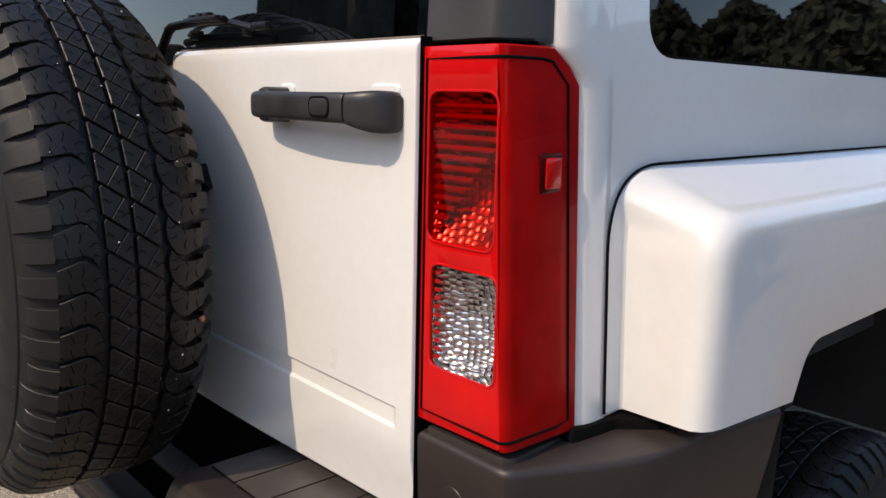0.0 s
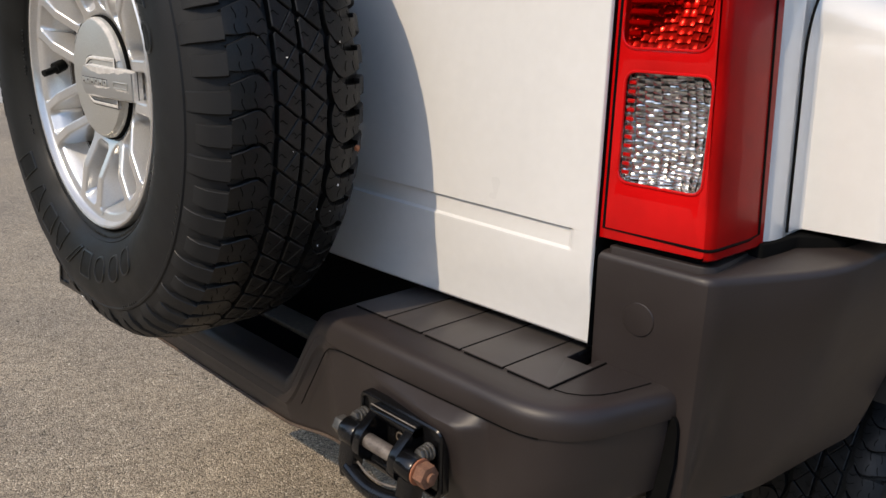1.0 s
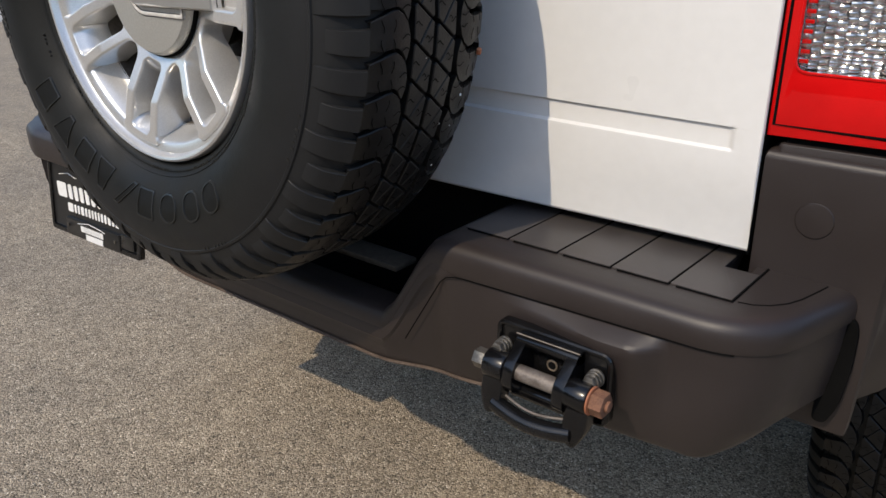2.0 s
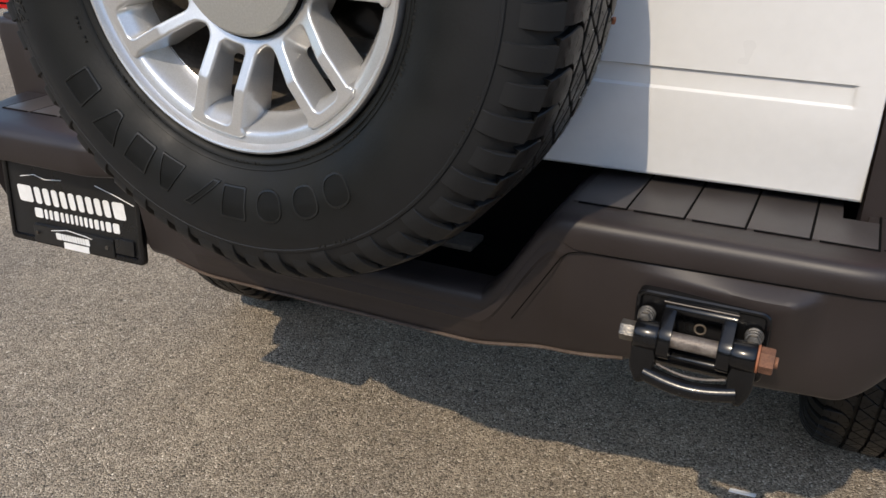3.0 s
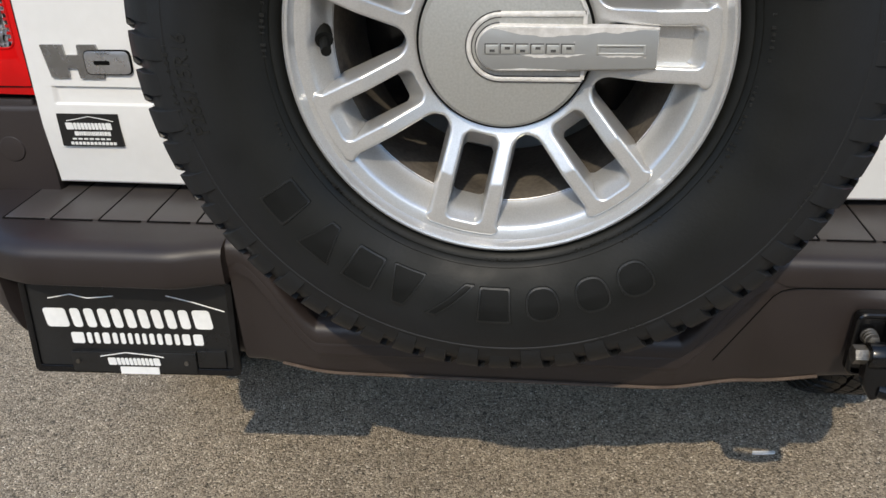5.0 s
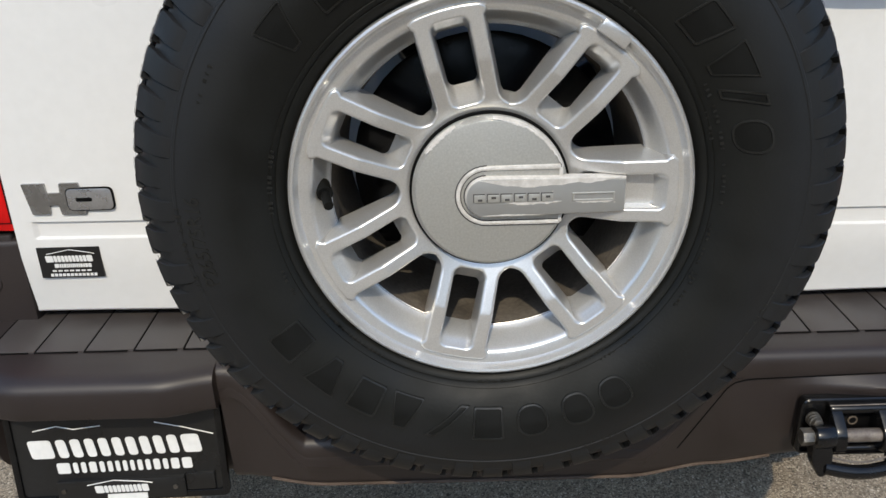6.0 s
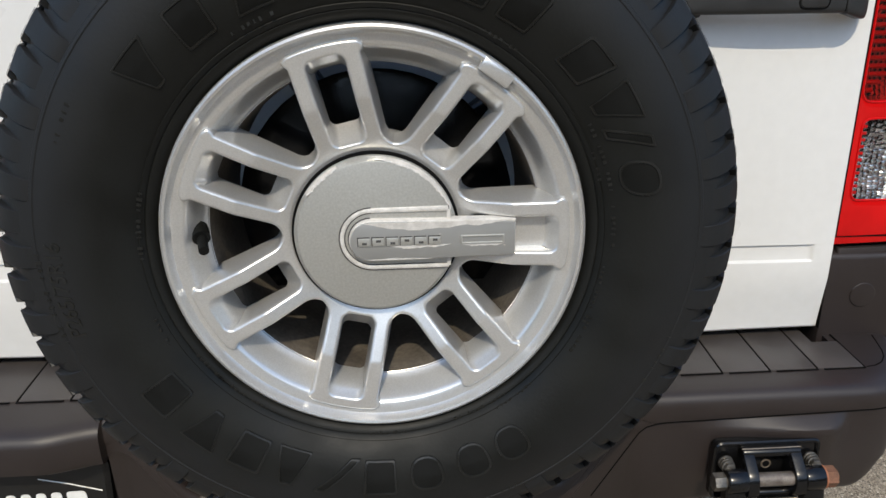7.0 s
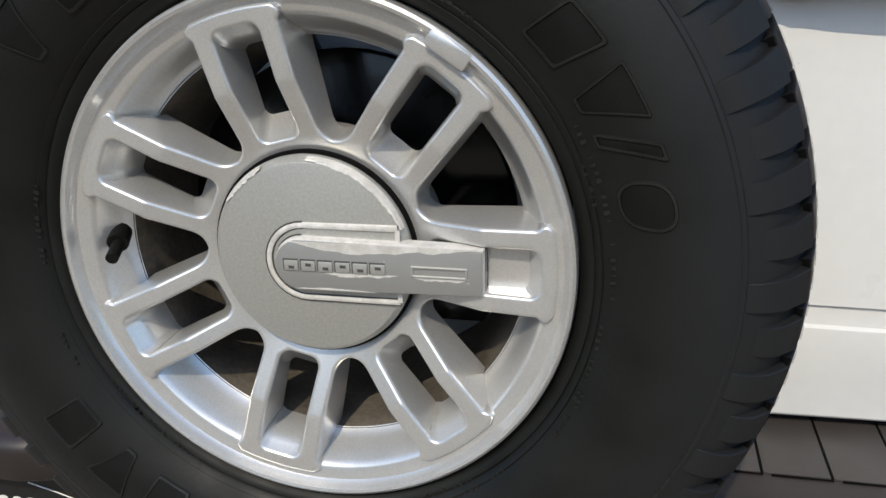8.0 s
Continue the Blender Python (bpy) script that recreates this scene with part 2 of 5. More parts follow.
def worn_mat():
    m, n, l, b = nodes_of("worn_grey")
    co = n.new("ShaderNodeTexCoord").outputs["Object"]
    chips = noise_of(n, l, 75.0, 6.0, co)
    r = ramp_of(n, l, chips.outputs["Fac"], [(0.0, (0.355, 0.355, 0.345)), (0.70, (0.39, 0.39, 0.375)), (0.71, (0.60, 0.57, 0.52)), (1.0, (0.72, 0.69, 0.63))])
    l.new(r.outputs["Color"], b.inputs["Base Color"])
    b.inputs["Metallic"].default_value = 0.5
    b.inputs["Roughness"].default_value = 0.42
    return m


worn_grey = worn_mat()
cap_grey = cap_paint()
asphalt = asphalt_mat()
tinted_glass = clear_mat("tinted_glass", (0.09, 0.091, 0.093), ior=1.85)
side_glass = clear_mat("side_glass", (0.05, 0.051, 0.053), ior=1.42)
clear_lens = clear_mat("clear_lens", (0.95, 0.95, 0.95))
red_pane = clear_mat("red_pane", (0.95, 0.03, 0.022))
red_lens = red_lens_mat("red_lens", (0.50, 0.0022, 0.003), (0.62, 0.004, 0.005), 0.16, 0.55)
rib_red = red_lens_mat("rib_red", (0.19, 0.0012, 0.0016), (0.27, 0.0018, 0.0022), 0.05, 0.1)
dark_red = red_lens_mat("dark_red", (0.03, 0.001, 0.001), (0.05, 0.001, 0.001), 0.05, 0.1)
red_side = red_lens_mat("red_side", (0.27, 0.0010, 0.0016), (0.40, 0.0020, 0.0026), 0.04, 0.14)


# ---- builders ----
def finish(ob, bm, material, angle=38):
    me = ob.data
    bm.to_mesh(me)
    bm.free()
    me.materials.append(material)
    me.polygons.foreach_set("use_smooth", [True] * len(me.polygons))
    me.set_sharp_from_angle(angle=radians(angle))
    return ob


def part(name, bm, material, parent=None, label="", angle=38):
    ob = new(name, bpy.data.meshes.new(name))
    finish(ob, bm, material, angle)
    if parent is not None:
        ob.parent = parent
    return tagged(ob, label)


def thing(name, label, category, group="", kind=""):
    return tagged(new(name), label, category, group, kind)


def smooth(a, b, x):
    t = min(1.0, max(0.0, (x - a) / (b - a)))
    return t * t * (3 - 2 * t)


def lerp(a, b, t):
    return a + (b - a) * t


def add_grid(bm, rows, close_u=False, close_v=False, cap=False):
    """Quads over rows of points. close_u joins each row's ends, close_v the first and the last row."""
    vs = [[bm.verts.new(p) for p in row] for row in rows]
    nr, nc = len(vs), len(vs[0])
    for i in range(nr if close_v else nr - 1):
        a, b = vs[i], vs[(i + 1) % nr]
        for j in range(nc if close_u else nc - 1):
            k = (j + 1) % nc
            bm.faces.new((a[j], a[k], b[k], b[j]))
    if cap:
        bm.faces.new(list(reversed(vs[0])))
        bm.faces.new(vs[-1])
    return vs


def grid(rows, **kw):
    bm = bmesh.new()
    add_grid(bm, rows, **kw)
    bmesh.ops.recalc_face_normals(bm, faces=bm.faces)
    return bm


def add_box(bm, c, s, bevel=0.0, m=None, seg=2):
    r = bmesh.ops.create_cube(bm, size=1.0)
    v = r["verts"]
    for p in v:
        p.co = Vector((c[0] + p.co.x * s[0], c[1] + p.co.y * s[1], c[2] + p.co.z * s[2]))
    if bevel:
        e = list({e for p in v for e in p.link_edges})
        r = bmesh.ops.bevel(bm, geom=e, offset=bevel, segments=seg, affect="EDGES", profile=0.5)
        v = list({p for f in r["faces"] for p in f.verts})
    if m is not None:
        done = set()
        stack = list(v)
        while stack:
            p = stack.pop()
            if p in done:
                continue
            done.add(p)
            stack += [e.other_vert(p) for e in p.link_edges]
        for p in done:
            p.co = m @ p.co
    return bm


def box(c, s, bevel=0.0, m=None, seg=2):
    return add_box(bmesh.new(), c, s, bevel, m, seg)


def add_rod(bm, a, b, r, seg=20, r2=None):
    a, b = Vector(a), Vector(b)
    q = (b - a).to_track_quat("Z", "Y").to_matrix()
    rows = []
    for p, rad in ((a, r), (b, r if r2 is None else r2)):
        rows.append([p + q @ Vector((rad * math.cos(2 * math.pi * k / seg), rad * math.sin(2 * math.pi * k / seg), 0)) for k in range(seg)])
    add_grid(bm, rows, close_u=True, cap=True)
    return bm


def rod(a, b, r, seg=20, r2=None, bevel=0.0):
    bm = add_rod(bmesh.new(), a, b, r, seg, r2)
    bmesh.ops.recalc_face_normals(bm, faces=bm.faces)
    if bevel:
        e = [e for e in bm.edges if len(e.link_faces) == 2 and max(len(f.verts) for f in e.link_faces) > 4]
        bmesh.ops.bevel(bm, geom=e, offset=bevel, segments=2, affect="EDGES", profile=0.5)
    return bm


def add_tube(bm, path, r, seg=10, closed=False, flat=1.0):
    """A tube of radius r along a path; flat squeezes it across its second axis."""
    pts = [Vector(p) for p in path]
    n = len(pts)
    rows = []
    up = None
    for i, p in enumerate(pts):
        a = pts[(i - 1) % n] if closed or i else pts[0]
        b = pts[(i + 1) % n] if closed or i < n - 1 else pts[-1]
        d = (b - a).normalized()
        if up is None:
            up = d.orthogonal().normalized()
        up = (up - d * up.dot(d)).normalized()
        side = d.cross(up)
        rows.append([p + up * (r * math.cos(2 * math.pi * k / seg)) + side * (r * flat * math.sin(2 * math.pi * k / seg)) for k in range(seg)])
    add_grid(bm, rows, close_u=True, close_v=closed, cap=not closed)
    return bm


def tube(path, r, seg=10, closed=False, flat=1.0):
    bm = add_tube(bmesh.new(), path, r, seg, closed, flat)
    bmesh.ops.recalc_face_normals(bm, faces=bm.faces)
    return bm


def rounded(points, radius, seg=5):
    """A polygon with its corners rounded."""
    out = []
    n = len(points)
    rs = radius if isinstance(radius, (list, tuple)) else [radius] * n
    for i in range(n):
        p, a, b = Vector(points[i]), Vector(points[i - 1]), Vector(points[(i + 1) % n])
        da, db = (a - p), (b - p)
        r = min(rs[i], da.length * 0.49, db.length * 0.49)
        s, e = p + da.normalized() * r, p + db.normalized() * r
        for k in range(seg + 1):
            t = k / seg
            out.append((s * (1 - t) ** 2 + p * (2 * t * (1 - t)) + e * t ** 2)[:])
    return out


def rect(x0, z0, x1, z1, r, seg=5):
    return rounded([(x0, z0), (x1, z0), (x1, z1), (x0, z1)], r, seg)


def prism(outline, y0, y1, bevel=0.0, holes=(), to=None, seg=2):
    """A plate with an outline in (x, z) between the depths y0 (its face) and y1; to maps (x, y, z) to a place."""
    to = to or (lambda x, y, z: (x, y, z))
    bm = bmesh.new()
    loops = [outline, *holes]
    if not holes:
        f = bm.faces.new([bm.verts.new((p[0], y0, p[1])) for p in outline])
        faces = [f]
    else:
        edges = []
        for lp in loops:
            vs = [bm.verts.new((p[0], y0, p[1])) for p in lp]
            edges += [bm.edges.new((vs[i], vs[(i + 1) % len(vs)])) for i in range(len(vs))]
        r = bmesh.ops.triangle_fill(bm, edges=edges, use_beauty=True)
        faces = [g for g in r["geom"] if isinstance(g, bmesh.types.BMFace)]
    border = [e for e in bm.edges if len(e.link_faces) == 1]
    r = bmesh.ops.extrude_face_region(bm, geom=faces)
    for g in r["geom"]:
        if isinstance(g, bmesh.types.BMVert):
            g.co.y = y1
    bmesh.ops.recalc_face_normals(bm, faces=bm.faces)
    if bevel:
        e = [e for e in bm.edges if len(e.link_faces) == 2 and all(abs(v.co.y - y0) < 1e-6 for v in e.verts) and abs(e.calc_face_angle(0)) > 0.8]
        bmesh.ops.bevel(bm, geom=e, offset=bevel, segments=seg, affect="EDGES", profile=0.5)
    for v in bm.verts:
        v.co = Vector(to(*v.co))
    bmesh.ops.recalc_face_normals(bm, faces=bm.faces)
    return bm


def facing(bm, way):
    """Turns the faces of a thin pane towards a direction."""
    bm.normal_update()
    if sum((f.normal * f.calc_area() for f in bm.faces), Vector()).dot(Vector(way)) < 0:
        bmesh.ops.reverse_faces(bm, faces=bm.faces)
    return bm


def sheet_of(outline, y, to):
    """A thin pane."""
    bm = bmesh.new()
    bm.faces.new([bm.verts.new(to(p[0], y, p[1])) for p in outline])
    return bm


def letters(text, size, depth):
    """The mesh of a text in the built-in font, as points and faces, in the x, y plane, centred."""
    cu = bpy.data.curves.new("writing", "FONT")
    cu.body, cu.size, cu.extrude = text, size, depth
    cu.align_x, cu.align_y = "CENTER", "CENTER"
    ob = new("writing", cu)
    bpy.context.view_layer.update()
    me = bpy.data.meshes.new_from_object(ob.evaluated_get(bpy.context.evaluated_depsgraph_get()))
    bpy.data.objects.remove(ob)
    bm = bmesh.new()
    bm.from_mesh(me)
    bpy.data.meshes.remove(me)
    return bm


def mirror_x(x, s):
    return XC + s * (x - XC)


# ---- ground ----
bm = bmesh.new()
R = 600.0
add_grid(bm, [[(-R, -R, 0), (-R, R, 0)], [(R, -R, 0), (R, R, 0)]])
bmesh.ops.recalc_face_normals(bm, faces=bm.faces)
tagged(part("ground", bm, asphalt), "worn grey-brown asphalt of a car park", "ground", kind="structure")
tagged(part("pavement", box((-11.6, 5.0, -0.043), (2.6, 60.0, 0.1), 0.01), concrete), "pale concrete strip across the asphalt lot", "pavement", kind="structure")
rng = random.Random(4)
bm = bmesh.new()
for k in range(420):
    x, y, s = rng.uniform(-2.6, 1.6), rng.uniform(-0.4, 1.1), rng.uniform(0.0012, 0.0035)
    c = Vector((x, y, s * 0.4))
    vs = [bm.verts.new(c + Vector((s * rng.uniform(0.6, 1.2) * a, s * rng.uniform(0.6, 1.2) * b, s * rng.uniform(0.4, 0.8) * d))) for a, b, d in ((1, 0, 0), (0, 1, 0), (-1, 0, 0), (0, -1, 0), (0, 0, 1))]
    for i in range(4):
        bm.faces.new((vs[i], vs[(i + 1) % 4], vs[4]))
loose = surface("loose_grit", (0.05, 0.042, 0.035), (0.30, 0.27, 0.23), 0.9, scale=90.0)
tagged(part("grit", bm, loose), "loose grit scattered over the asphalt", "grit", kind="stuff")
tagged(part("paint_fleck", prism(rounded([(0.585, 0.751), (0.64, 0.757), (0.642, 0.766), (0.588, 0.762)], 0.003), 0.003, 0.0, to=lambda x, y, z: (x, z, y)), sign_white), "small white paint fleck on the asphalt", "paint mark")

# ---- vehicle ----
suv = thing("suv", "white off-road station wagon with dark plastic bumper and spare wheel", "car")


def body_x(z):
    return 0.83 - 0.045 * (z - 1.0)


# tailgate: pressed panel with a shallow swage
GATE_Y = 0.306
SWAGE_TILT = 0.006     # the swage drops a little towards the handle side


def gate_y(x, z):
    u = abs(x - XC)
    y = GATE_Y + 0.012 * smooth(0.95, 0.845, z) * smooth(0.2, 0.7, u)
    ends = smooth(0.664, 0.655, u)
    d = 0.0
    if 0.968 < z < 1.003:
        d = 0.0045 * min(1.0, max(0.0, (0.9985 - z) / 0.0012)) * min(1.0, max(0.0, (z - 0.9705) / 0.0028))
    y += d * ends
    y += 0.007 * smooth(1.416, 1.428, z) ** 2
    return y


xs = [-0.705, -0.7044, -0.7035] + [lerp(-0.69, 0.67, k / 60) for k in range(61)] + [0.6785, 0.6794, 0.680]
xs += [XC + s * u for s in (-1, 1) for u in (0.653, 0.656, 0.659, 0.662, 0.665)]
xs = sorted(xs)
zs = [0.848, 0.851, 0.86, 0.90, 0.94, 0.96, 0.968, 0.9700, 0.9706, 0.972, 0.9735, 0.975, 0.9758, 0.98, 0.99, 0.996, 0.9972, 0.9979, 0.9984, 0.9988, 1.002, 1.012] + [lerp(1.03, 1.39, k / 12) for k in range(13)] + [1.402, 1.41, 1.416, 1.421, 1.425, 1.428]
rows = []
for z in zs:
    row = []
    for x in xs:
        edge = min(x - xs[0], xs[-1] - x, z - zs[0])
        row.append((x, gate_y(x, z) + 0.002 * (1 - min(1.0, edge / 0.0016)) ** 2, z - SWAGE_TILT * (x / 0.66) * smooth(0.91, 0.96, z) * smooth(1.08, 1.02, z)))
    rows.append([(xs[0], 0.345, z)] + row + [(xs[-1], 0.345, z)])
rows = [[(p[0], 0.345, 0.848) for p in rows[0]]] + rows + [[(p[0], 0.36, 1.43) for p in rows[0]]]
tailgate = part("tailgate", grid(rows), white_paint, suv, "white painted swing tailgate panel", 30)
part("gate_lip", tube([(-0.70, 0.322, 1.4295), (0.673, 0.322, 1.4295)], 0.0022, 8), tan_steel, tailgate)
part("gate_backing", box((XC, 0.40, 1.13), (1.40, 0.09, 0.58)), black_gap, suv)
part("gate_gap", box((0.6804, 0.3280, 1.139), (0.0006, 0.0340, 0.582)), black_gap, suv)
part("gate_seal", box((XC, 0.362, 0.846), (1.44, 0.02, 0.03)), black_gap, suv)


# door handle
def handle_ring(x, yc, zc, hy, hz, n=28, e=4.2):
    out = []
    for k in range(n):
        a = 2 * math.pi * k / n
        c, s = math.cos(a), math.sin(a)
        out.append((x, yc + hy * math.copysign(abs(c) ** (2 / e), c), zc + hz * math.copysign(abs(s) ** (2 / e), s)))
    return out


rows = [handle_ring(*r) for r in ((0.374, 0.288, 1.350, 0.004, 0.006), (0.3755, 0.287, 1.350, 0.009, 0.013), (0.380, 0.2855, 1.350, 0.011, 0.0165), (0.39, 0.2835, 1.350, 0.012, 0.0175), (0.42, 0.2785, 1.350, 0.012, 0.0175),
                                  (0.45, 0.2745, 1.350, 0.012, 0.0175), (0.50, 0.2705, 1.350, 0.012, 0.0175), (0.55, 0.270, 1.350, 0.0125, 0.0175), (0.608, 0.271, 1.350, 0.013, 0.0178), (0.6105, 0.271, 1.350, 0.012, 0.0165))]
handle = part("door_handle", grid(rows, close_u=True, cap=True), handle_plastic, tailgate, "dark grey plastic pull handle", 30)
part("handle_gap", box((0.6115, 0.273, 1.350), (0.004, 0.022, 0.031), 0.003), black_gap, tailgate)
rows = [handle_ring(*r) for r in ((0.6125, 0.272, 1.350, 0.0120, 0.0165), (0.6145, 0.273, 1.3495, 0.014, 0.0188), (0.628, 0.2785, 1.3480, 0.0165, 0.0212), (0.640, 0.2865, 1.3470, 0.0180, 0.0235),
                                  (0.650, 0.2935, 1.3465, 0.0160, 0.0238), (0.656, 0.2985, 1.3465, 0.0115, 0.0225), (0.659, 0.302, 1.3465, 0.007, 0.019))]
part("handle_block", grid(rows, close_u=True, cap=True), handle_plastic, tailgate, "", 30)
part("handle_post", box((0.413, 0.290, 1.350), (0.03, 0.044, 0.046), 0.008), handle_plastic, tailgate)
part("handle_button", prism(rect(0.549, 1.3405, 0.586, 1.3605, 0.0085), 0.2560, 0.262, 0.0012), handle_plastic, tailgate)
part("button_groove", tube([(x, 0.2576, z) for x, z in rect(0.5475, 1.339, 0.5875, 1.362, 0.0095)], 0.0010, 6, closed=True), black_gap, tailgate)
for ob in tailgate.children:
    if ob.name.split(".")[0] in ("door_handle", "handle_gap", "handle_block", "handle_button", "button_groove"):
        ob.location.y = -0.004
for x0, x1, zt in ((0.398, 0.436, 1.378), (0.600, 0.655, 1.3785)):
    part("handle_pad", prism(rect(x0, 1.328, x1, zt, 0.010), GATE_Y - 0.0035, GATE_Y + 0.01, 0.0034, seg=4), white_paint, tailgate)

# badge of two plain blocks, and the dealer's sticker
bm = prism(rounded([(-0.676, 1.066), (-0.642, 1.066), (-0.641, 1.051), (-0.621, 1.051), (-0.620, 1.066), (-0.592, 1.066), (-0.590, 1.058), (-0.552, 1.058), (-0.543, 1.050), (-0.545, 1.032), (-0.556, 1.024),
                    (-0.586, 1.024), (-0.588, 1.017), (-0.624, 1.017), (-0.626, 1.032), (-0.640, 1.032), (-0.641, 1.018), (-0.668, 1.018)], 0.0012, 2), GATE_Y - 0.004, GATE_Y + 0.004, 0.0)
part("badge", bm, badge_metal, tailgate, "brushed metal model badge")
part("badge_edge", prism(rect(-0.613, 1.0225, -0.5425, 1.0585, 0.010), GATE_Y - 0.0045, GATE_Y, 0.0004), black_gap, tailgate)
part("badge_inlay", prism(rect(-0.6115, 1.024, -0.544, 1.057, 0.0088), GATE_Y - 0.0054, GATE_Y, 0.0006), badge_light, tailgate)
part("badge_slot", prism(rect(-0.598, 1.0375, -0.574, 1.0435, 0.002), GATE_Y - 0.0058, GATE_Y, 0.0), black_gap, tailgate)
sticker = part("sticker", prism(rect(-0.678, 0.912, -0.581, 0.963, 0.001), GATE_Y - 0.0006, GATE_Y + 0.016, to=lambda x, y, z: (x, y, z)), sign_black, suv, "black dealer sticker with plain white bars")


def word_bars(x0, x1, z0, z1, widths, slant, y, t, parent, gap=0.08, name="word_bar"):
    """Plain slanted bars in place of a word, one for each of its letters."""
    total = sum(widths) + gap * (len(widths) - 1)
    k = (x1 - x0) / total
    x = x0
    bm = bmesh.new()
    for w in widths:
        s = slant * (z1 - z0)
        o = rounded([(x, z0), (x + w * k, z0), (x + w * k + s, z1), (x + s, z1)], (z1 - z0) * 0.18, 3)
        f = prism(o, y, y + t)
        me = bpy.data.meshes.new("tmp")
        f.to_mesh(me)
        f.free()
        bm.from_mesh(me)
        bpy.data.meshes.remove(me)
        x += (w + gap) * k
    return part(name, bm, sign_white, parent)


SIX = (0.9, 0.38, 0.38, 0.36, 0.36, 0.36, 0.36, 0.36, 0.36, 0.38, 0.70)
TEN = (0.8, 0.3, 0.3, 0.45, 0.3, 0.3, 0.26, 0.26, 0.26, 0.3, 0.3, 0.4, 0.3, 0.5, 0.6)
SY = GATE_Y - 0.0012
word_bars(-0.666, -0.594, 0.9385, 0.9490, SIX, -0.1, SY, 0.001, sticker)
word_bars(-0.655, -0.598, 0.9290, 0.9355, TEN, 0.0, SY, 0.001, sticker)
word_bars(-0.660, -0.600, 0.9225, 0.9250, (1, 1, 1, 1, 1, 1, 1), 0.0, SY, 0.001, sticker, 0.4)
word_bars(-0.664, -0.592, 0.9145, 0.9190, (1,) * 12, 0.0, SY, 0.001, sticker, 0.3)
part("peak_line", tube([(-0.664, SY, 0.952), (-0.645, SY, 0.9555), (-0.628, SY, 0.959), (-0.60, SY, 0.954), (-0.590, SY, 0.9515)], 0.0006, 6), sign_white, sticker)


# rear glass, pillar trim and wiper
def glass_y(z):
    return 0.335 + 0.05 * (z - 1.43)


rows = [[(x, glass_y(z) + 0.045 * abs(x - XC) ** 2, z) for x in [lerp(-0.690, 0.668, k / 16) for k in range(17)]] for z in (1.425, 1.5, 1.65, 1.80)]
part("rear_window", facing(grid(rows), (0, -1, 0)), tinted_glass, suv, "dark tinted rear window")
for s in (-1, 1):
    rows = []
    for z in (1.4235, 1.426, 1.43, 1.55, 1.70, 1.80):
        ins = 0.004 if z < 1.425 else 0.0
        dy = 0.05 * (z - 1.42)
        pl = [(0.667, 0.37), (0.667, 0.333), (0.671, 0.328), (0.768, 0.324), (0.776, 0.327), (0.780, 0.333), (body_x(z) - 0.012, 0.362), (body_x(z) - 0.012, 0.396), (body_x(z) - 0.04, 0.397)]
        rows.append([(mirror_x(lerp(x, 0.74, ins * 2), s), y + dy + ins, z) for x, y in pl])
    bm = grid(rows)
    part("pillar_trim", bm, trim_plastic, suv, "dark grey plastic pillar trim")
wiper = part("wiper_arm", tube([(0.040, 0.300, 1.412), (0.060, 0.290, 1.432), (0.098, 0.286, 1.4590), (0.112, 0.286, 1.4640), (0.20, 0.293, 1.4690), (0.262, 0.299, 1.4680)], 0.0078, 10, flat=0.6), wiper_black, suv, "black wiper arm")
part("wiper_blade", tube([(0.075, 0.326, 1.443), (0.15, 0.324, 1.4475), (0.25, 0.324, 1.4465), (0.355, 0.326, 1.440)], 0.0065, 8), black_gap, wiper)
part("wiper_bridge", tube([(0.110, 0.316, 1.4540), (0.16, 0.308, 1.4630), (0.21, 0.303, 1.4665), (0.27, 0.305, 1.4640), (0.325, 0.313, 1.4540)], 0.0060, 8, flat=0.7), wiper_black, wiper)
for x, z in ((0.172, 1.4742), (0.196, 1.4752), (0.220, 1.4752)):
    part("wiper_rib", box((x, 0.2925, z), (0.016, 0.012, 0.010), 0.002), wiper_black, wiper)
part("wiper_clip", box((0.205, 0.290, 1.4705), (0.105, 0.012, 0.008), 0.002), wiper_black, wiper)
for x in (0.132, 0.300):
    part("wiper_claw", box((x, 0.3165, 1.4520), (0.010, 0.022, 0.016), 0.003), wiper_black, wiper)
part("wiper_tip", box((0.338, 0.312, 1.4565), (0.042, 0.012, 0.011), 0.003), wiper_black, wiper)
part("wiper_foot", box((0.045, 0.312, 1.424), (0.040, 0.04, 0.034), 0.009), wiper_black, wiper)


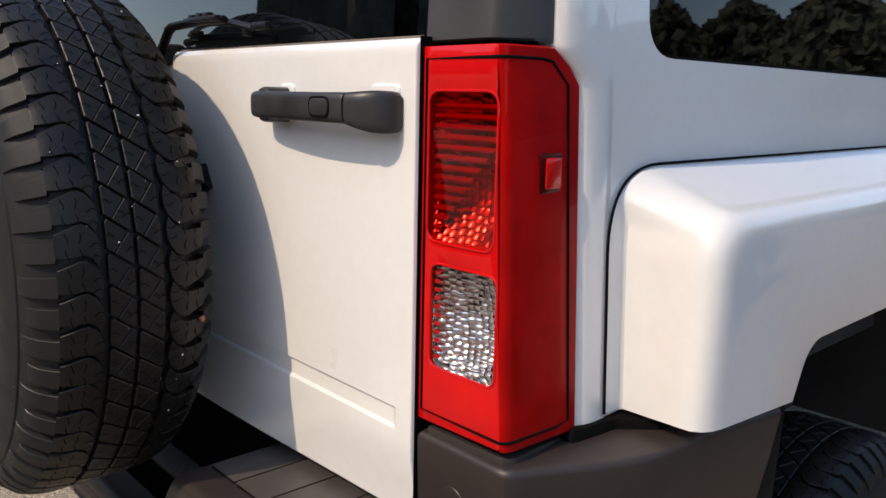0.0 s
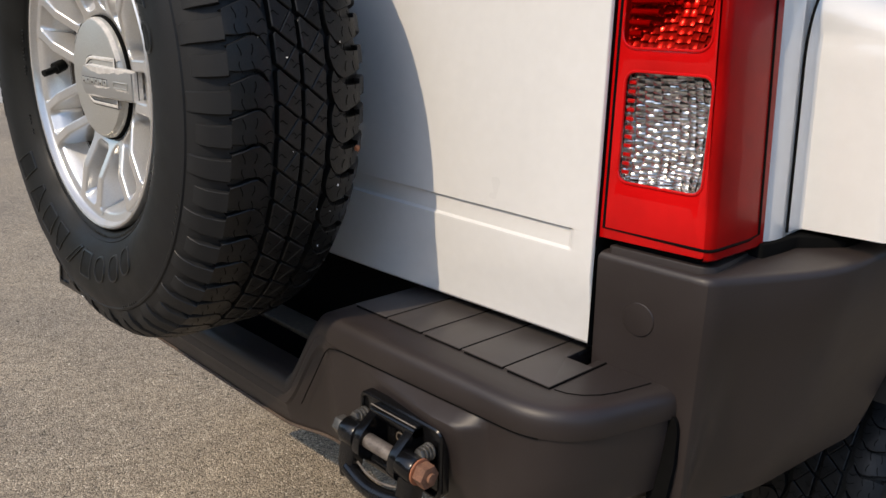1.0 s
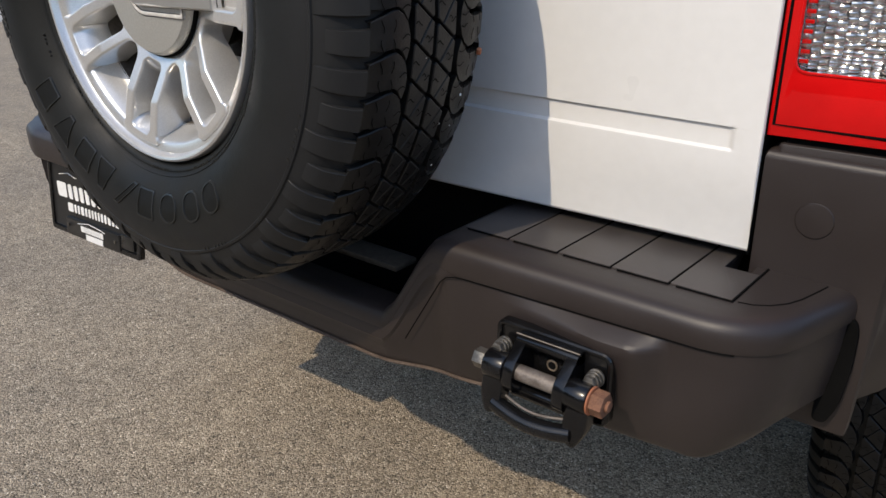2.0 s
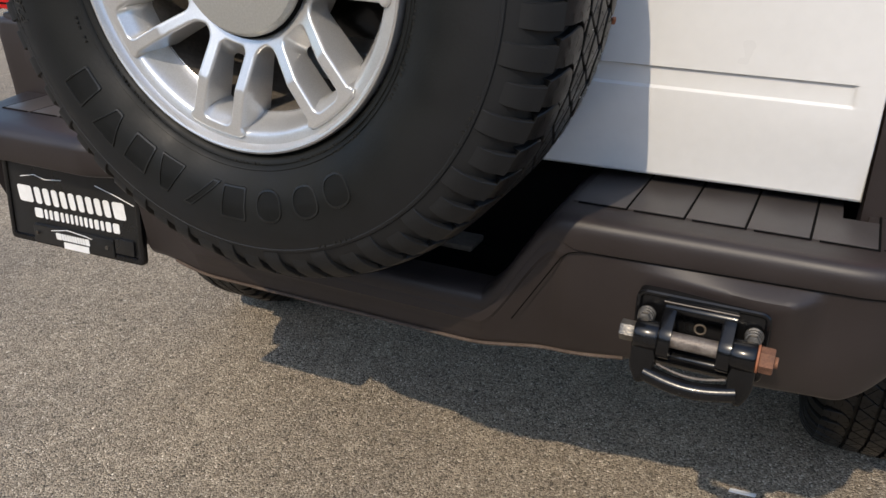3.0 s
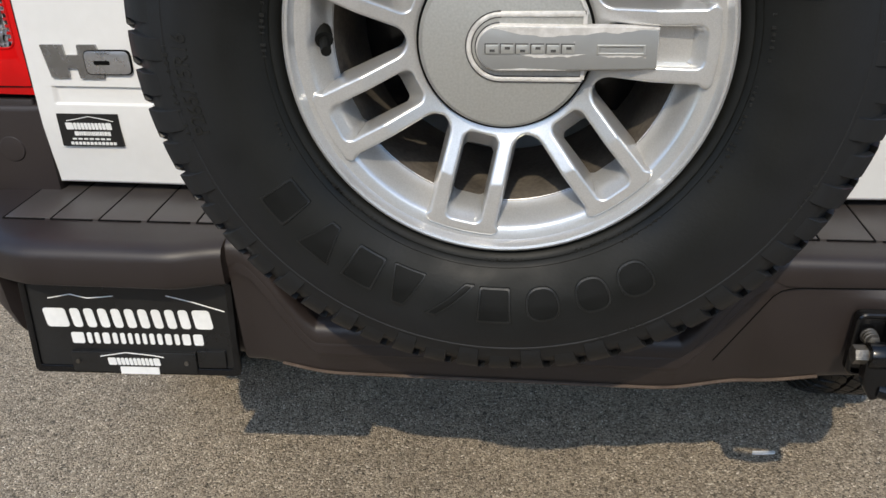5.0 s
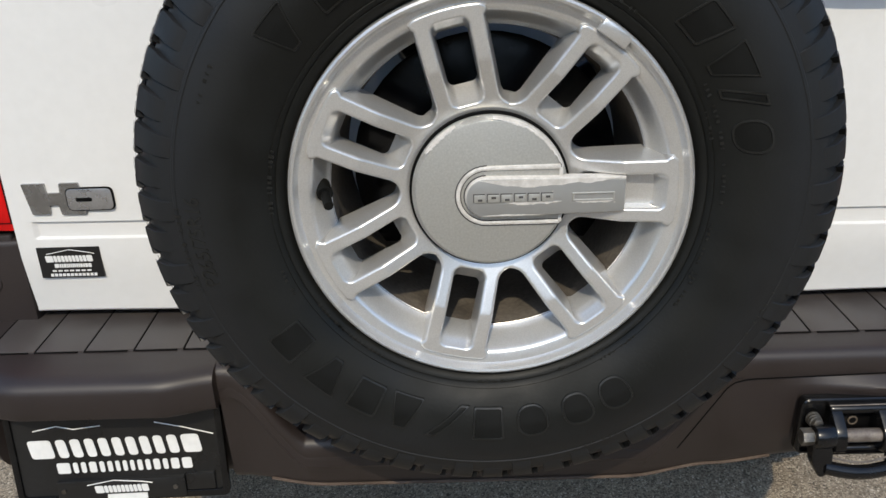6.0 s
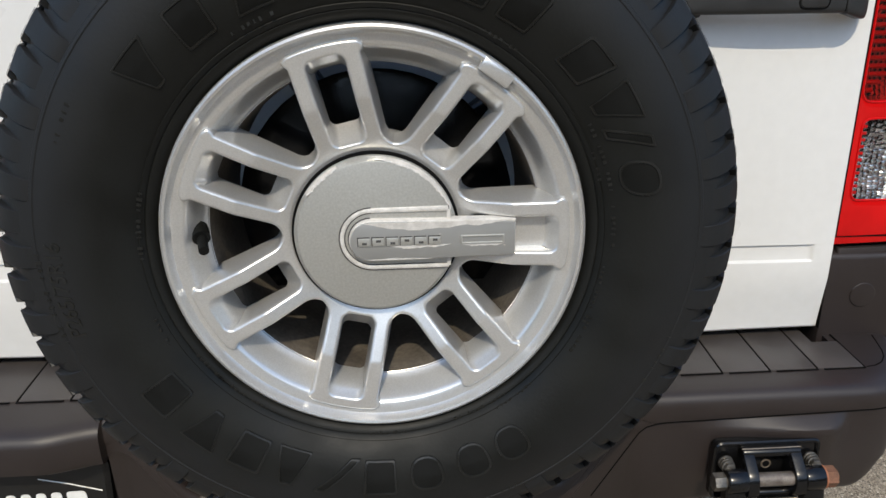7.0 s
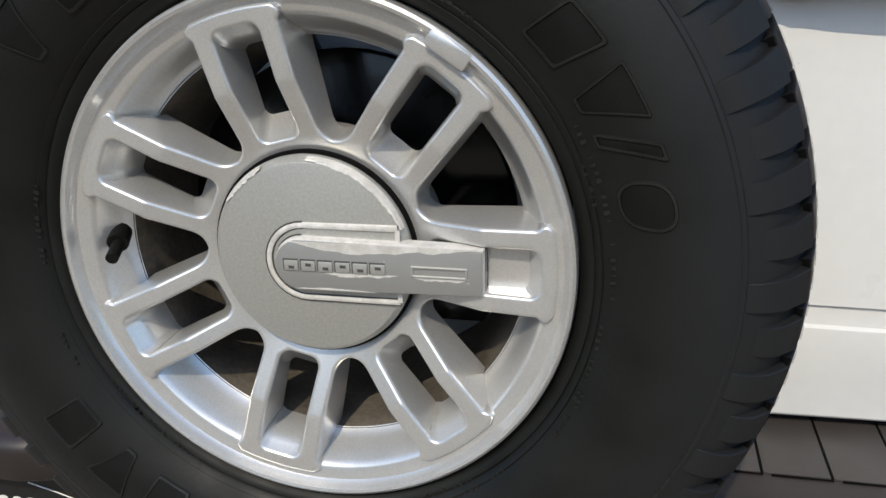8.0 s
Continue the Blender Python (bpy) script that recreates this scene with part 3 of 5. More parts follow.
# side panels with their windows
def side_panel(s):
    outline = rounded([(0.490, 0.985), (0.60, 0.985), (0.72, 1.13), (1.70, 1.13), (1.82, 0.60), (4.15, 0.60), (4.25, 1.25), (3.05, 1.32), (2.55, 1.80), (0.490, 1.80)],
                      [0.0, 0.03, 0.05, 0.05, 0.05, 0.05, 0.1, 0.1, 0.1, 0.0], 4)
    win = rect(0.552, 1.417, 1.50, 1.74, 0.055, 7)
    door = rounded([(1.58, 1.42), (2.60, 1.42), (2.35, 1.74), (1.58, 1.74)], 0.05, 5)

    def to(x, y, z):
        return (mirror_x(body_x(z) - y, s), x, z)
    side = part("side_panel", prism(outline, 0.0, 0.03, 0.0, (win, door), to), white_paint, suv, "white painted body side")
    rows = []
    for z in (0.985, 1.1, 1.25, 1.386, 1.392, 1.404, 1.416, 1.422, 1.5, 1.65, 1.80):
        set_back = lerp(0.034, -0.002, min(1.0, max(0.0, (z - 1.388) / 0.030))) + 0.04 * max(0.0, z - 1.43)
        plan = [(-0.030, 0.392), (-0.014, 0.3945), (-0.0085, 0.3970), (-0.0040, 0.4015), (-0.0010, 0.4085), (0.0010, 0.4180), (0.0020, 0.430), (0.0016, 0.446)]
        rows.append([(mirror_x(body_x(z) + x, s), y + set_back, z) for x, y in plan] + [(mirror_x(body_x(z) + x, s), y, z) for x, y in ((0.0004, 0.481), (0.0, 0.4865), (0.0, 0.490))])
    part("body_corner", grid(rows), white_paint, side, "", 60)
    for o in (win, door):
        part("window_seal", tube([to(p[0], 0.005, p[1]) for p in o], 0.004, 8, closed=True), black_gap, side)
        part("side_window", facing(sheet_of(o, 0.008, to), (s, 0, 0)), side_glass, side, "dark tinted side window")


side_panel(1)
side_panel(-1)
part("roof", box((XC, 1.45, 1.815), (1.56, 2.2, 0.05), 0.02), white_paint, suv)
part("bonnet", box((XC, 3.6, 1.18), (1.66, 1.3, 0.10), 0.03), white_paint, suv)
part("windscreen", facing(grid([[(XC - 0.72, 3.02, 1.30), (XC + 0.72, 3.02, 1.30)], [(XC - 0.70, 2.50, 1.79), (XC + 0.70, 2.50, 1.79)]]), (0, 1, 1)), tinted_glass, suv)
part("cabin_floor", box((XC, 2.3, 0.90), (1.50, 3.8, 0.06)), cabin_dark, suv)
part("underbody", box((XC, 2.4, 0.74), (1.15, 3.7, 0.26)), under_dark, suv)
# two unseen boxes added to keep light off the ground under the car
part("rear_light_block", box((XC, 0.56, 0.74), (1.50, 0.36, 0.10), 0.01), under_dark, suv)
part("sill_light_block", box((XC, 2.70, 0.66), (1.52, 1.80, 0.12), 0.02), under_dark, suv)
part("inner_rear", box((XC, 0.47, 1.10), (1.52, 0.04, 0.62)), cabin_dark, suv)
for x in (-0.36, 0.34):
    part("rear_seat", box((x, 1.42, 1.18), (0.60, 0.16, 0.56), 0.05), cabin_dark, suv)
    part("headrest", box((x, 1.42, 1.53), (0.27, 0.10, 0.17), 0.045, seg=3), cabin_dark, suv)


# wheel arches
def path_points(points, radii, n):
    """n points spread evenly along an open path with rounded corners."""
    out = [Vector(points[0])]
    for i in range(1, len(points) - 1):
        p, a, b = Vector(points[i]), Vector(points[i - 1]), Vector(points[i + 1])
        r = min(radii[i - 1], (a - p).length * 0.49, (b - p).length * 0.49)
        s, e = p + (a - p).normalized() * r, p + (b - p).normalized() * r
        out += [s * (1 - t) ** 2 + p * (2 * t * (1 - t)) + e * t ** 2 for t in [k / 24 for k in range(25)]]
    out.append(Vector(points[-1]))
    lens = [0.0]
    for a, b in zip(out, out[1:]):
        lens.append(lens[-1] + (b - a).length)
    res = []
    for k in range(n):
        d = lens[-1] * k / (n - 1)
        i = max(j for j in range(len(lens)) if lens[j] <= d + 1e-9)
        i = min(i, len(out) - 2)
        res.append(out[i].lerp(out[i + 1], (d - lens[i]) / max(1e-9, lens[i + 1] - lens[i])))
    return res


def seg_points(points, radii, n):
    """Points along an open path with rounded corners, the same number on each straight and each corner."""
    pts = [Vector(p) for p in points]
    out, here = [], pts[0]
    for i in range(1, len(pts) - 1):
        p, a, b = pts[i], pts[i - 1], pts[i + 1]
        r = min(radii[i - 1], (a - p).length * 0.49, (b - p).length * 0.49)
        s, e = p + (a - p).normalized() * r, p + (b - p).normalized() * r
        out += [here.lerp(s, k / n) for k in range(n)]
        out += [s * (1 - t) ** 2 + p * (2 * t * (1 - t)) + e * t ** 2 for t in [k / n for k in range(n)]]
        here = e
    return out + [here.lerp(pts[-1], k / n) for k in range(n + 1)]


def flare(s):
    outer = seg_points([(0.481, 0.997), (0.480, 1.288), (2.05, 1.292), (2.05, 0.95)], [0.10, 0.1], 16)
    face = seg_points([(0.506, 1.000), (0.511, 1.246), (2.00, 1.248), (2.00, 0.95)], [0.055, 0.1], 16)
    arch = seg_points([(0.727, 0.988), (0.762, 1.060), (1.62, 1.064), (1.68, 0.95)], [0.10, 0.1], 16)
    rows = []
    for o, f, a in zip(outer, face, arch):
        d = (a - f).normalized() * 0.028
        c = f - (f - o) * 0.12
        fl = smooth(1.275, 1.215, o.y) * smooth(0.60, 0.50, o.x)
        row = [(body_x(o.y) - 0.02, o.x, o.y), (body_x(o.y) + 0.003, o.x, o.y), (body_x(o.y) + 0.005, o.x + 0.024 * fl, o.y), (body_x(o.y) + 0.008, o.x + 0.0265 * fl + (f.x - o.x) * 0.06, o.y + (f.y - o.y) * 0.08),
               (0.914, c.x + 0.003 * fl, c.y), (0.9295, f.x, f.y), (0.9400, f.x + d.x * 0.32, f.y + d.y * 0.32), (0.9460, f.x + d.x * 0.8, f.y + d.y * 0.8), (0.9485, f.x + d.x * 1.5, f.y + d.y * 1.5),
               (0.953, a.x - d.x * 0.25, a.y - d.y * 0.25), (0.951, a.x, a.y), (0.82, a.x + d.x * 0.2, a.y + d.y * 0.2)]
        rows.append([(mirror_x(x, s), y, z) for x, y, z in row])
    bm = bmesh.new()
    vs = add_grid(bm, rows)
    bm.faces.new(vs[0])
    bmesh.ops.recalc_face_normals(bm, faces=bm.faces)
    part("wheel_flare", bm, white_paint, suv, "white painted wheel arch flare", 50)
    part("flare_gap", tube([(mirror_x(body_x(p.y) + 0.003, s), p.x - 0.0025 + 0.0025 * smooth(0.50, 0.62, p.x), p.y + 0.0025 * smooth(1.20, 1.27, p.y)) for k, p in enumerate(outer)], 0.0017, 8), black_gap, suv)
    part("arch_liner", grid([[(mirror_x(x, s), p.x, p.y + 0.012) for p in path_points([(0.735, 0.70), (0.765, 1.065), (1.63, 1.07), (1.69, 0.6)], [0.1, 0.1], 40)] for x in (0.93, 0.5)]), under_dark, suv)


flare(1)
flare(-1)


# tail lamps
def tail_lamp(s):
    lamp = tagged(new("tail_lamp"), "red tail lamp with a clear reversing light")
    lamp.parent = suv
    Z0, Z1 = 0.987, 1.419

    def xc(z):
        return 0.820 - 0.05 * (z - 0.99)

    def to(x, y, z):
        return (mirror_x(x, s), y, z)
    FY = 0.317
    up = rect(0.690, 1.2045, 0.796, 1.372, 0.018)
    low = rect(0.698, 1.057, 0.803, 1.1805, 0.015)
    outline = rounded([(0.675, Z0), (xc(Z0) - 0.006, Z0 + 0.003), (xc(Z1) - 0.006, Z1), (0.673, Z1)], 0.005, 3)
    part("rear_lens", prism(outline, FY, FY + 0.006, 0.0015, (up, low), to), red_lens, lamp, "bright red ribbed lens")
    rows = []
    for z in [Z0, Z0 + 0.003] + [lerp(0.995, 1.38, k / 10) for k in range(11)] + [1.40, 1.412, Z1 - 0.002, Z1]:
        ye = 0.434 if z < 1.388 else lerp(0.434, 0.390, (z - 1.388) / 0.031)
        ins = 0.003 if z in (Z0, Z1) else 0.0
        c = xc(z)
        pl = [(c - 0.0062, FY + 0.0005), (c - 0.003, FY + 0.002), (c, FY + 0.006), (c + 0.002, FY + 0.014), (c + 0.006, ye - 0.02), (c + 0.007, ye - 0.004), (c + 0.004, ye), (c - 0.02, ye)]
        rows.append([to(x - ins, y + ins, z) for x, y in pl])
    part("side_lens", grid(rows), red_side, lamp, "deep red smooth side lens")
    bm = bmesh.new()
    add_box(bm, (0.735, 0.36, 1.203), (0.10, 0.01, 0.42))
    add_box(bm, (0.679, 0.342, 1.203), (0.006, 0.04, 0.43))
    for z in (0.9895, 1.4165):
        add_box(bm, (0.735, 0.345, z), (0.11, 0.05, 0.004))
    for v in bm.verts:
        v.co.x = mirror_x(v.co.x, s)
    bmesh.ops.recalc_face_normals(bm, faces=bm.faces)
    part("lamp_housing", bm, black_gap, lamp)
    for o, mat, pane, nm in ((up, chrome, red_pane, "stop_light"), (low, chrome, clear_lens, "reversing_light")):
        x0, x1 = min(p[0] for p in o), max(p[0] for p in o)
        z0, z1 = min(p[1] for p in o), max(p[1] for p in o)
        bucket = bmesh.new()
        lp0 = [bucket.verts.new(to(p[0], FY + 0.004, p[1])) for p in o]
        cx, cz = (x0 + x1) / 2, (z0 + z1) / 2
        lp1 = [bucket.verts.new(to(cx + (p[0] - cx) * 0.97, FY + 0.032, cz + (p[1] - cz) * 0.97)) for p in o]
        for i in range(len(o)):
            k = (i + 1) % len(o)
            bucket.faces.new((lp0[i], lp0[k], lp1[k], lp1[i]))
        part(nm, bucket, red_lens if nm == "stop_light" else chrome, lamp)
        facets = bmesh.new()
        nx, nz = (12, 19) if nm == "stop_light" else (11, 16)
        cc = 9.0 if nm == "stop_light" else 4.6
        fx0, fz0 = cx + 0.018, cz - 0.020
        rr = random.Random(7)
        for i in range(nx):
            for j in range(nz):
                a0, a1 = lerp(x0, x1, i / nx), lerp(x0, x1, (i + 1) / nx)
                wob = 0.0022 * math.sin(i * 1.7)
                b0, b1 = lerp(z0, z1, j / nz) + wob, lerp(z0, z1, (j + 1) / nz) + wob
                mx, mz = (a0 + a1) / 2 - fx0, (b0 + b1) / 2 - fz0
                base = FY + 0.030 - min(0.016, 3.0 * (mx * mx + mz * mz))
                sx, sz = [max(-0.75, min(0.75, -2 * cc * q + rr.uniform(-0.15, 0.15) * (1.0 if nm == "stop_light" else 1.7))) for q in (mx, mz)]
                w0, h0 = a1 - a0, b1 - b0
                pts = []
                for q in range(5):
                    row = []
                    for p in range(5):
                        fx, fz = p / 4 - 0.5, q / 4 - 0.5
                        h = 0.0010 * (1 - 4 * fx * fx) + (0.0006 if nm == "stop_light" else 0.0016) * (1 - 4 * fz * fz)
                        row.append(to(lerp(a0, a1, fx + 0.5), base - h + sx * fx * w0 + sz * fz * h0, lerp(b0, b1, fz + 0.5)))
                    pts.append(row)
                add_grid(facets, pts)
        bmesh.ops.recalc_face_normals(facets, faces=facets.faces)
        part("reflector", facets, stop_silver if nm == "stop_light" else reflector_silver, lamp, angle=25)
        if nm == "stop_light":
            sheet = bmesh.new()
            sheet.faces.new([sheet.verts.new(to(p[0], FY + 0.0025, p[1])) for p in o])
        else:
            wave = [[to(lerp(x0, x1, i / 84), FY + 0.0035 - 0.0014 * abs(math.sin(math.pi * i / 6)), lerp(z0, z1, j / 2)) for i in range(85)] for j in range(3)]
            sheet = grid(wave)
        part("light_pane", facing(sheet, (0, -1, 0)), pane, lamp, angle=80).visible_shadow = False
        if nm == "stop_light":
            ribs = bmesh.new()
            for k in range(14):
                z = lerp(z0 + 0.006, z1 - 0.014, k / 13)
                reach = 0.08 + 0.09 * k if k < 5 else min(0.985, 0.50 + 0.10 * (k - 5))
                xa, xb = x0 + 0.003, lerp(x0, x1, reach)
                add_grid(ribs, [[to(xa, FY + d, z + e), to(xb, FY + d, z + e)] for d, e in ((0.0125, -0.0060), (0.0068, -0.0046), (0.0060, -0.0030), (0.0075, 0.0002), (0.0125, 0.0012))])
            bmesh.ops.recalc_face_normals(ribs, faces=ribs.faces)
            part("lens_ribs", ribs, rib_red, lamp, angle=60)
        part("light_rim", tube([to(p[0], FY - 0.0002, p[1]) for p in o], 0.0016, 6, closed=True), red_lens, lamp)
    def edge(z, d):
        c = xc(z)
        return [(c - 0.010, FY, z), (c - 0.0062, FY + 0.0005, z), (c - 0.003, FY + 0.002, z), (c, FY + 0.006, z), (c + 0.002, FY + 0.014, z), (c + 0.0045, d - 0.02, z)]
    line = [(0.686, FY, 1.000), (0.686, FY, 1.406), *edge(1.406, 0.390), (xc(1.405) + 0.0056, 0.386, 1.404), (xc(1.38) + 0.0062, 0.412, 1.380), (xc(1.0) + 0.0062, 0.418, 1.004), *reversed(edge(1.000, 0.418))]
    part("lens_seam", tube([to(*p) for p in line], 0.0019, 6, closed=True), black_gap, lamp)
    part("edge_seam", tube([to(0.6775, FY + 0.0004, 0.995), to(0.6765, FY + 0.0004, 1.412)], 0.0014, 6), black_gap, lamp)
    for k in range(11):
        z = lerp(1.068, 1.168, k / 10)
        part("lens_tooth", box(to(0.7045, FY + 0.0055, z), (0.009, 0.002, 0.0042), 0.0006), red_lens, lamp)
    part("side_marker", box(to(xc(1.29) + 0.0040, 0.388, 1.287), (0.010, 0.026, 0.034), 0.003), red_lens, lamp)
    part("marker_recess", box(to(xc(1.29) + 0.0026, 0.386, 1.287), (0.008, 0.036, 0.044), 0.003), dark_red, lamp)


tail_lamp(1)
tail_lamp(-1)


# corner bumper pieces with round plugs
def corner(s):
    plan = path_points([(0.6808, 0.352), (0.6808, 0.3135), (0.826, 0.3135), (0.868, 0.390), (0.912, 0.478), (0.948, 0.702)], [0.003, 0.010, 0.05, 0.03], 60)
    inner = path_points([(0.692, 0.365), (0.692, 0.352), (0.780, 0.352), (0.805, 0.430), (0.825, 0.54), (0.85, 0.70)], [0.008, 0.016, 0.05, 0.05], 60)
    rows = []
    for k, (p, q) in enumerate(zip(plan, inner)):
        t = k / 59
        side = smooth(0.29, 0.44, t)
        bot = 0.646 + 0.006 * smooth(0.5, 1.0, t)
        top = 0.972 + 0.012 * smooth(0.5, 0.8, t)
        d = (q - p)
        d = d.normalized() if d.length > 1e-6 else Vector((0, 1))
        low = Vector((lerp(0.0, -0.066, side) - 0.006 * smooth(0.2, 0.31, t), 0.010 * (1 - side) + 0.010 * smooth(0.6, 1.0, t)))
        row = [(q.x, q.y, top + 0.006), (p.x + d.x * 0.0125, p.y + d.y * 0.0125, top + 0.0006), (p.x + d.x * 0.0072, p.y + d.y * 0.0072, top - 0.0006), (p.x + d.x * 0.0034, p.y + d.y * 0.0034, top - 0.0024),
               (p.x + d.x * 0.0009, p.y + d.y * 0.0009, top - 0.0056), (p.x, p.y, top - 0.0105)]
        for f in (0.2, 0.4, 0.6, 0.8, 0.95):
            row.append((p.x + low.x * lerp(f, f * f, 0.35), p.y + low.y * f, lerp(top - 0.0105, bot, f)))
        row += [(p.x + low.x + d.x * 0.004, p.y + low.y + d.y * 0.004, bot), (p.x + low.x + d.x * 0.014, p.y + low.y + d.y * 0.014, bot - 0.002), (q.x - 0.05, q.y + 0.02, bot + 0.01)]
        rows.append([(mirror_x(x, s), y, z) for x, y, z in row])
    c = part("bumper_corner", grid(rows), bumper_plastic, suv, "dark brown-grey textured plastic bumper corner", 34)
    ledge = rounded([(0.694, 0.3175), (0.812, 0.323), (0.822, 0.335), (0.818, 0.42), (0.70, 0.42)], 0.006, 3)
    part("lamp_ledge", prism(ledge, 0.9800, 0.962, 0.002, (), lambda x, y, z: (mirror_x(x, s), z, y)), bumper_plastic, c)
    part("lamp_gap", prism(rounded([(0.700, 0.327), (0.806, 0.331), (0.812, 0.42), (0.70, 0.42)], 0.004, 3), 0.9880, 0.978, 0.0, (), lambda x, y, z: (mirror_x(x, s), z, y)), black_gap, c)
    part("side_ledge", prism(rounded([(0.80, 0.42), (0.832, 0.42), (0.842, 0.49), (0.885, 0.525), (0.925, 0.69), (0.80, 0.69)], 0.005, 3), 0.992, 0.965, 0.003, (), lambda x, y, z: (mirror_x(x, s), z, y)), black_gap, c)
    bm = bmesh.new()
    cx, cz = 0.7445, 0.902
    prof = [(0.0205, 0.006), (0.0205, -0.001), (0.0195, -0.0022), (0.017, -0.0026), (0.0, -0.0030)]
    rows = [[(mirror_x(cx + r * math.cos(2 * math.pi * k / 32), s), 0.3160 + y, cz + r * math.sin(2 * math.pi * k / 32)) for k in range(32)] for r, y in prof]
    add_grid(bm, rows, close_u=True)
    bmesh.ops.recalc_face_normals(bm, faces=bm.faces)
    part("sensor_plug", bm, bumper_plastic, c, "round plastic plug")


corner(1)
corner(-1)


# main rear bumper with its step well, boss and number-plate hood
def bumper_stations():
    """The bumper's face seen from above, from one end to the other: distance from the middle, depth and the way out."""
    half = [(0.0105 * k, 0.155) for k in range(65)]
    a, p, b, end = Vector((0.6905, 0.155)), Vector((0.7681, 0.155)), Vector((0.7900, 0.230)), Vector((0.8155, 0.318))
    half += [(a * (1 - t) ** 2 + p * (2 * t * (1 - t)) + b * t ** 2)[:] for t in [k / 22 for k in range(23)]]
    half += [b.lerp(end, k / 7)[:] for k in range(1, 8)]
    half = sorted(half + [(u, 0.155) for u in (0.2535, 0.256, 0.2585, 0.2655, 0.2685, 0.2705, 0.3702, 0.3712, 0.3722, 0.3732, 0.3742, 0.3752, 0.6748, 0.6758)])
    out = []
    for i, (u, y) in enumerate(half):
        (u0, y0), (u1, y1) = half[max(0, i - 1)], half[min(len(half) - 1, i + 1)]
        n = math.hypot(u1 - u0, y1 - y0)
        out.append((u, y, (y1 - y0) / n, -(u1 - u0) / n))
    return [(XC - u, y, -nx, ny) for u, y, nx, ny in reversed(out[1:])] + [(XC + u, y, nx, ny) for u, y, nx, ny in out]


def bumper_front(u):
    """Depth of the bumper's face at a distance from the middle."""
    for (x0, y0, a0, b0), (x1, y1, a1, b1) in zip(STATIONS, STATIONS[1:]):
        if x0 <= XC + u <= x1:
            return lerp(y0, y1, (XC + u - x0) / (x1 - x0))
    return 0.318


def seam_z(x):
    return 0.789 + 0.024 * min(0.30, max(0.0, abs(x - XC) - 0.3865))


def boss_of(x):
    return min(1.0, max(0.0, (x - 0.42) / 0.17)) ** 1.15 * smooth(0.662, 0.624, x)


def bumper_profile(x):
    """Depth behind the face and height, from the step over the rolled edge down to the underside."""
    u = abs(x - XC)
    w = lerp(min(1.0, max(0.0, (u - 0.256) / 0.096)), smooth(0.254, 0.356, u), 0.55)
    zt = lerp(0.702, 0.832, w)
    zb = 0.606 + 0.014 * smooth(0.22, 0.36, u) + 0.016 * smooth(0.36, 0.50, u) + 0.006 * smooth(0.60, 0.70, u) + 0.030 * smooth(0.700, 0.8155, u)
    well = lerp(0.640, zt, smooth(0.252, 0.270, u))
    b = boss_of(x)
    # the hood over the number plate: chamfered at both ends, with a step back to the face
    hood = smooth(-0.3835, -0.3865, x) * smooth(-0.7385, -0.7355, x)
    jut = 0.032 * (0.36 + 0.64 * smooth(-0.10, 1.10, min((-0.385 - x) / 0.072, (x + 0.737) / 0.072))) * hood
    zs = seam_z(x)
    s = smooth(0.352, 0.385, u) * (1 - smooth(0.30, 0.80, hood))
    p = [(0.062, well), (0.052, zt), (0.034, zt)]
    for a, q, dz in ((0.018, 0.030, 0.0003), (0.0115, 0.021, 0.0018), (0.0066, 0.0125, 0.0046), (0.0030, 0.006, 0.0086), (0.0009, 0.002, 0.0140), (0.0, 0.0, 0.0205)):
        p.append((lerp(a, q - jut, hood), zt - dz))
    rest = [(0.0, lerp(zt - 0.028, zs + 0.0030, s)), (0.0006, lerp(zt - 0.030, zs + 0.0010, s)), (0.0034 * s, lerp(zt - 0.032, zs - 0.0006, s)),
            (0.0034 * s - 0.0185 * b, lerp(zt - 0.036, zs - 0.0110, s)), (0.0036 * s - 0.0230 * b, lerp(zt - 0.041, zs - 0.0150, s)), (0.0038 * s - 0.0240 * b, lerp(zt - 0.047, zs - 0.0200, s)),
            (0.004 - 0.0215 * b, lerp(zt - 0.053, zs - 0.030, s)), (0.005 - 0.0130 * b, lerp(zt - 0.060, 0.738, s)), (0.007 - 0.0080 * b, lerp(zt - 0.066, 0.700, s))]
    visor = [(-0.032, 0.795), (-0.0318, 0.786), (-0.031, 0.776), (-0.029, 0.771), (-0.024, 0.7675), (-0.012, 0.766), (0.012, 0.766), (0.030, 0.765), (0.034, 0.715)]
    p += [(lerp(d0, d1 + (0.032 - jut if d1 < 0 else 0.0), hood), lerp(z0, z1, hood)) for (d0, z0), (d1, z1) in zip(rest, visor)]
    p += [(0.010 + 0.006 * w + 0.018 * hood, zb + 0.018), (0.0125 + 0.009 * w + 0.016 * hood, zb + 0.008), (0.017 + 0.010 * w + 0.014 * hood, zb + 0.0025), (0.027 + 0.010 * w + 0.010 * hood, zb)]
    return p


def bumper_point(x, y, nx, ny, d, z):
    """A profile's point, set off square to the face; the ends draw in towards their lower edge."""
    u = x - XC
    lean = 0.45 * max(0.0, 0.815 - z) ** 2 * smooth(0.68, 0.8155, abs(u))
    return (x - nx * d - math.copysign(lean, u), y - ny * d, z)


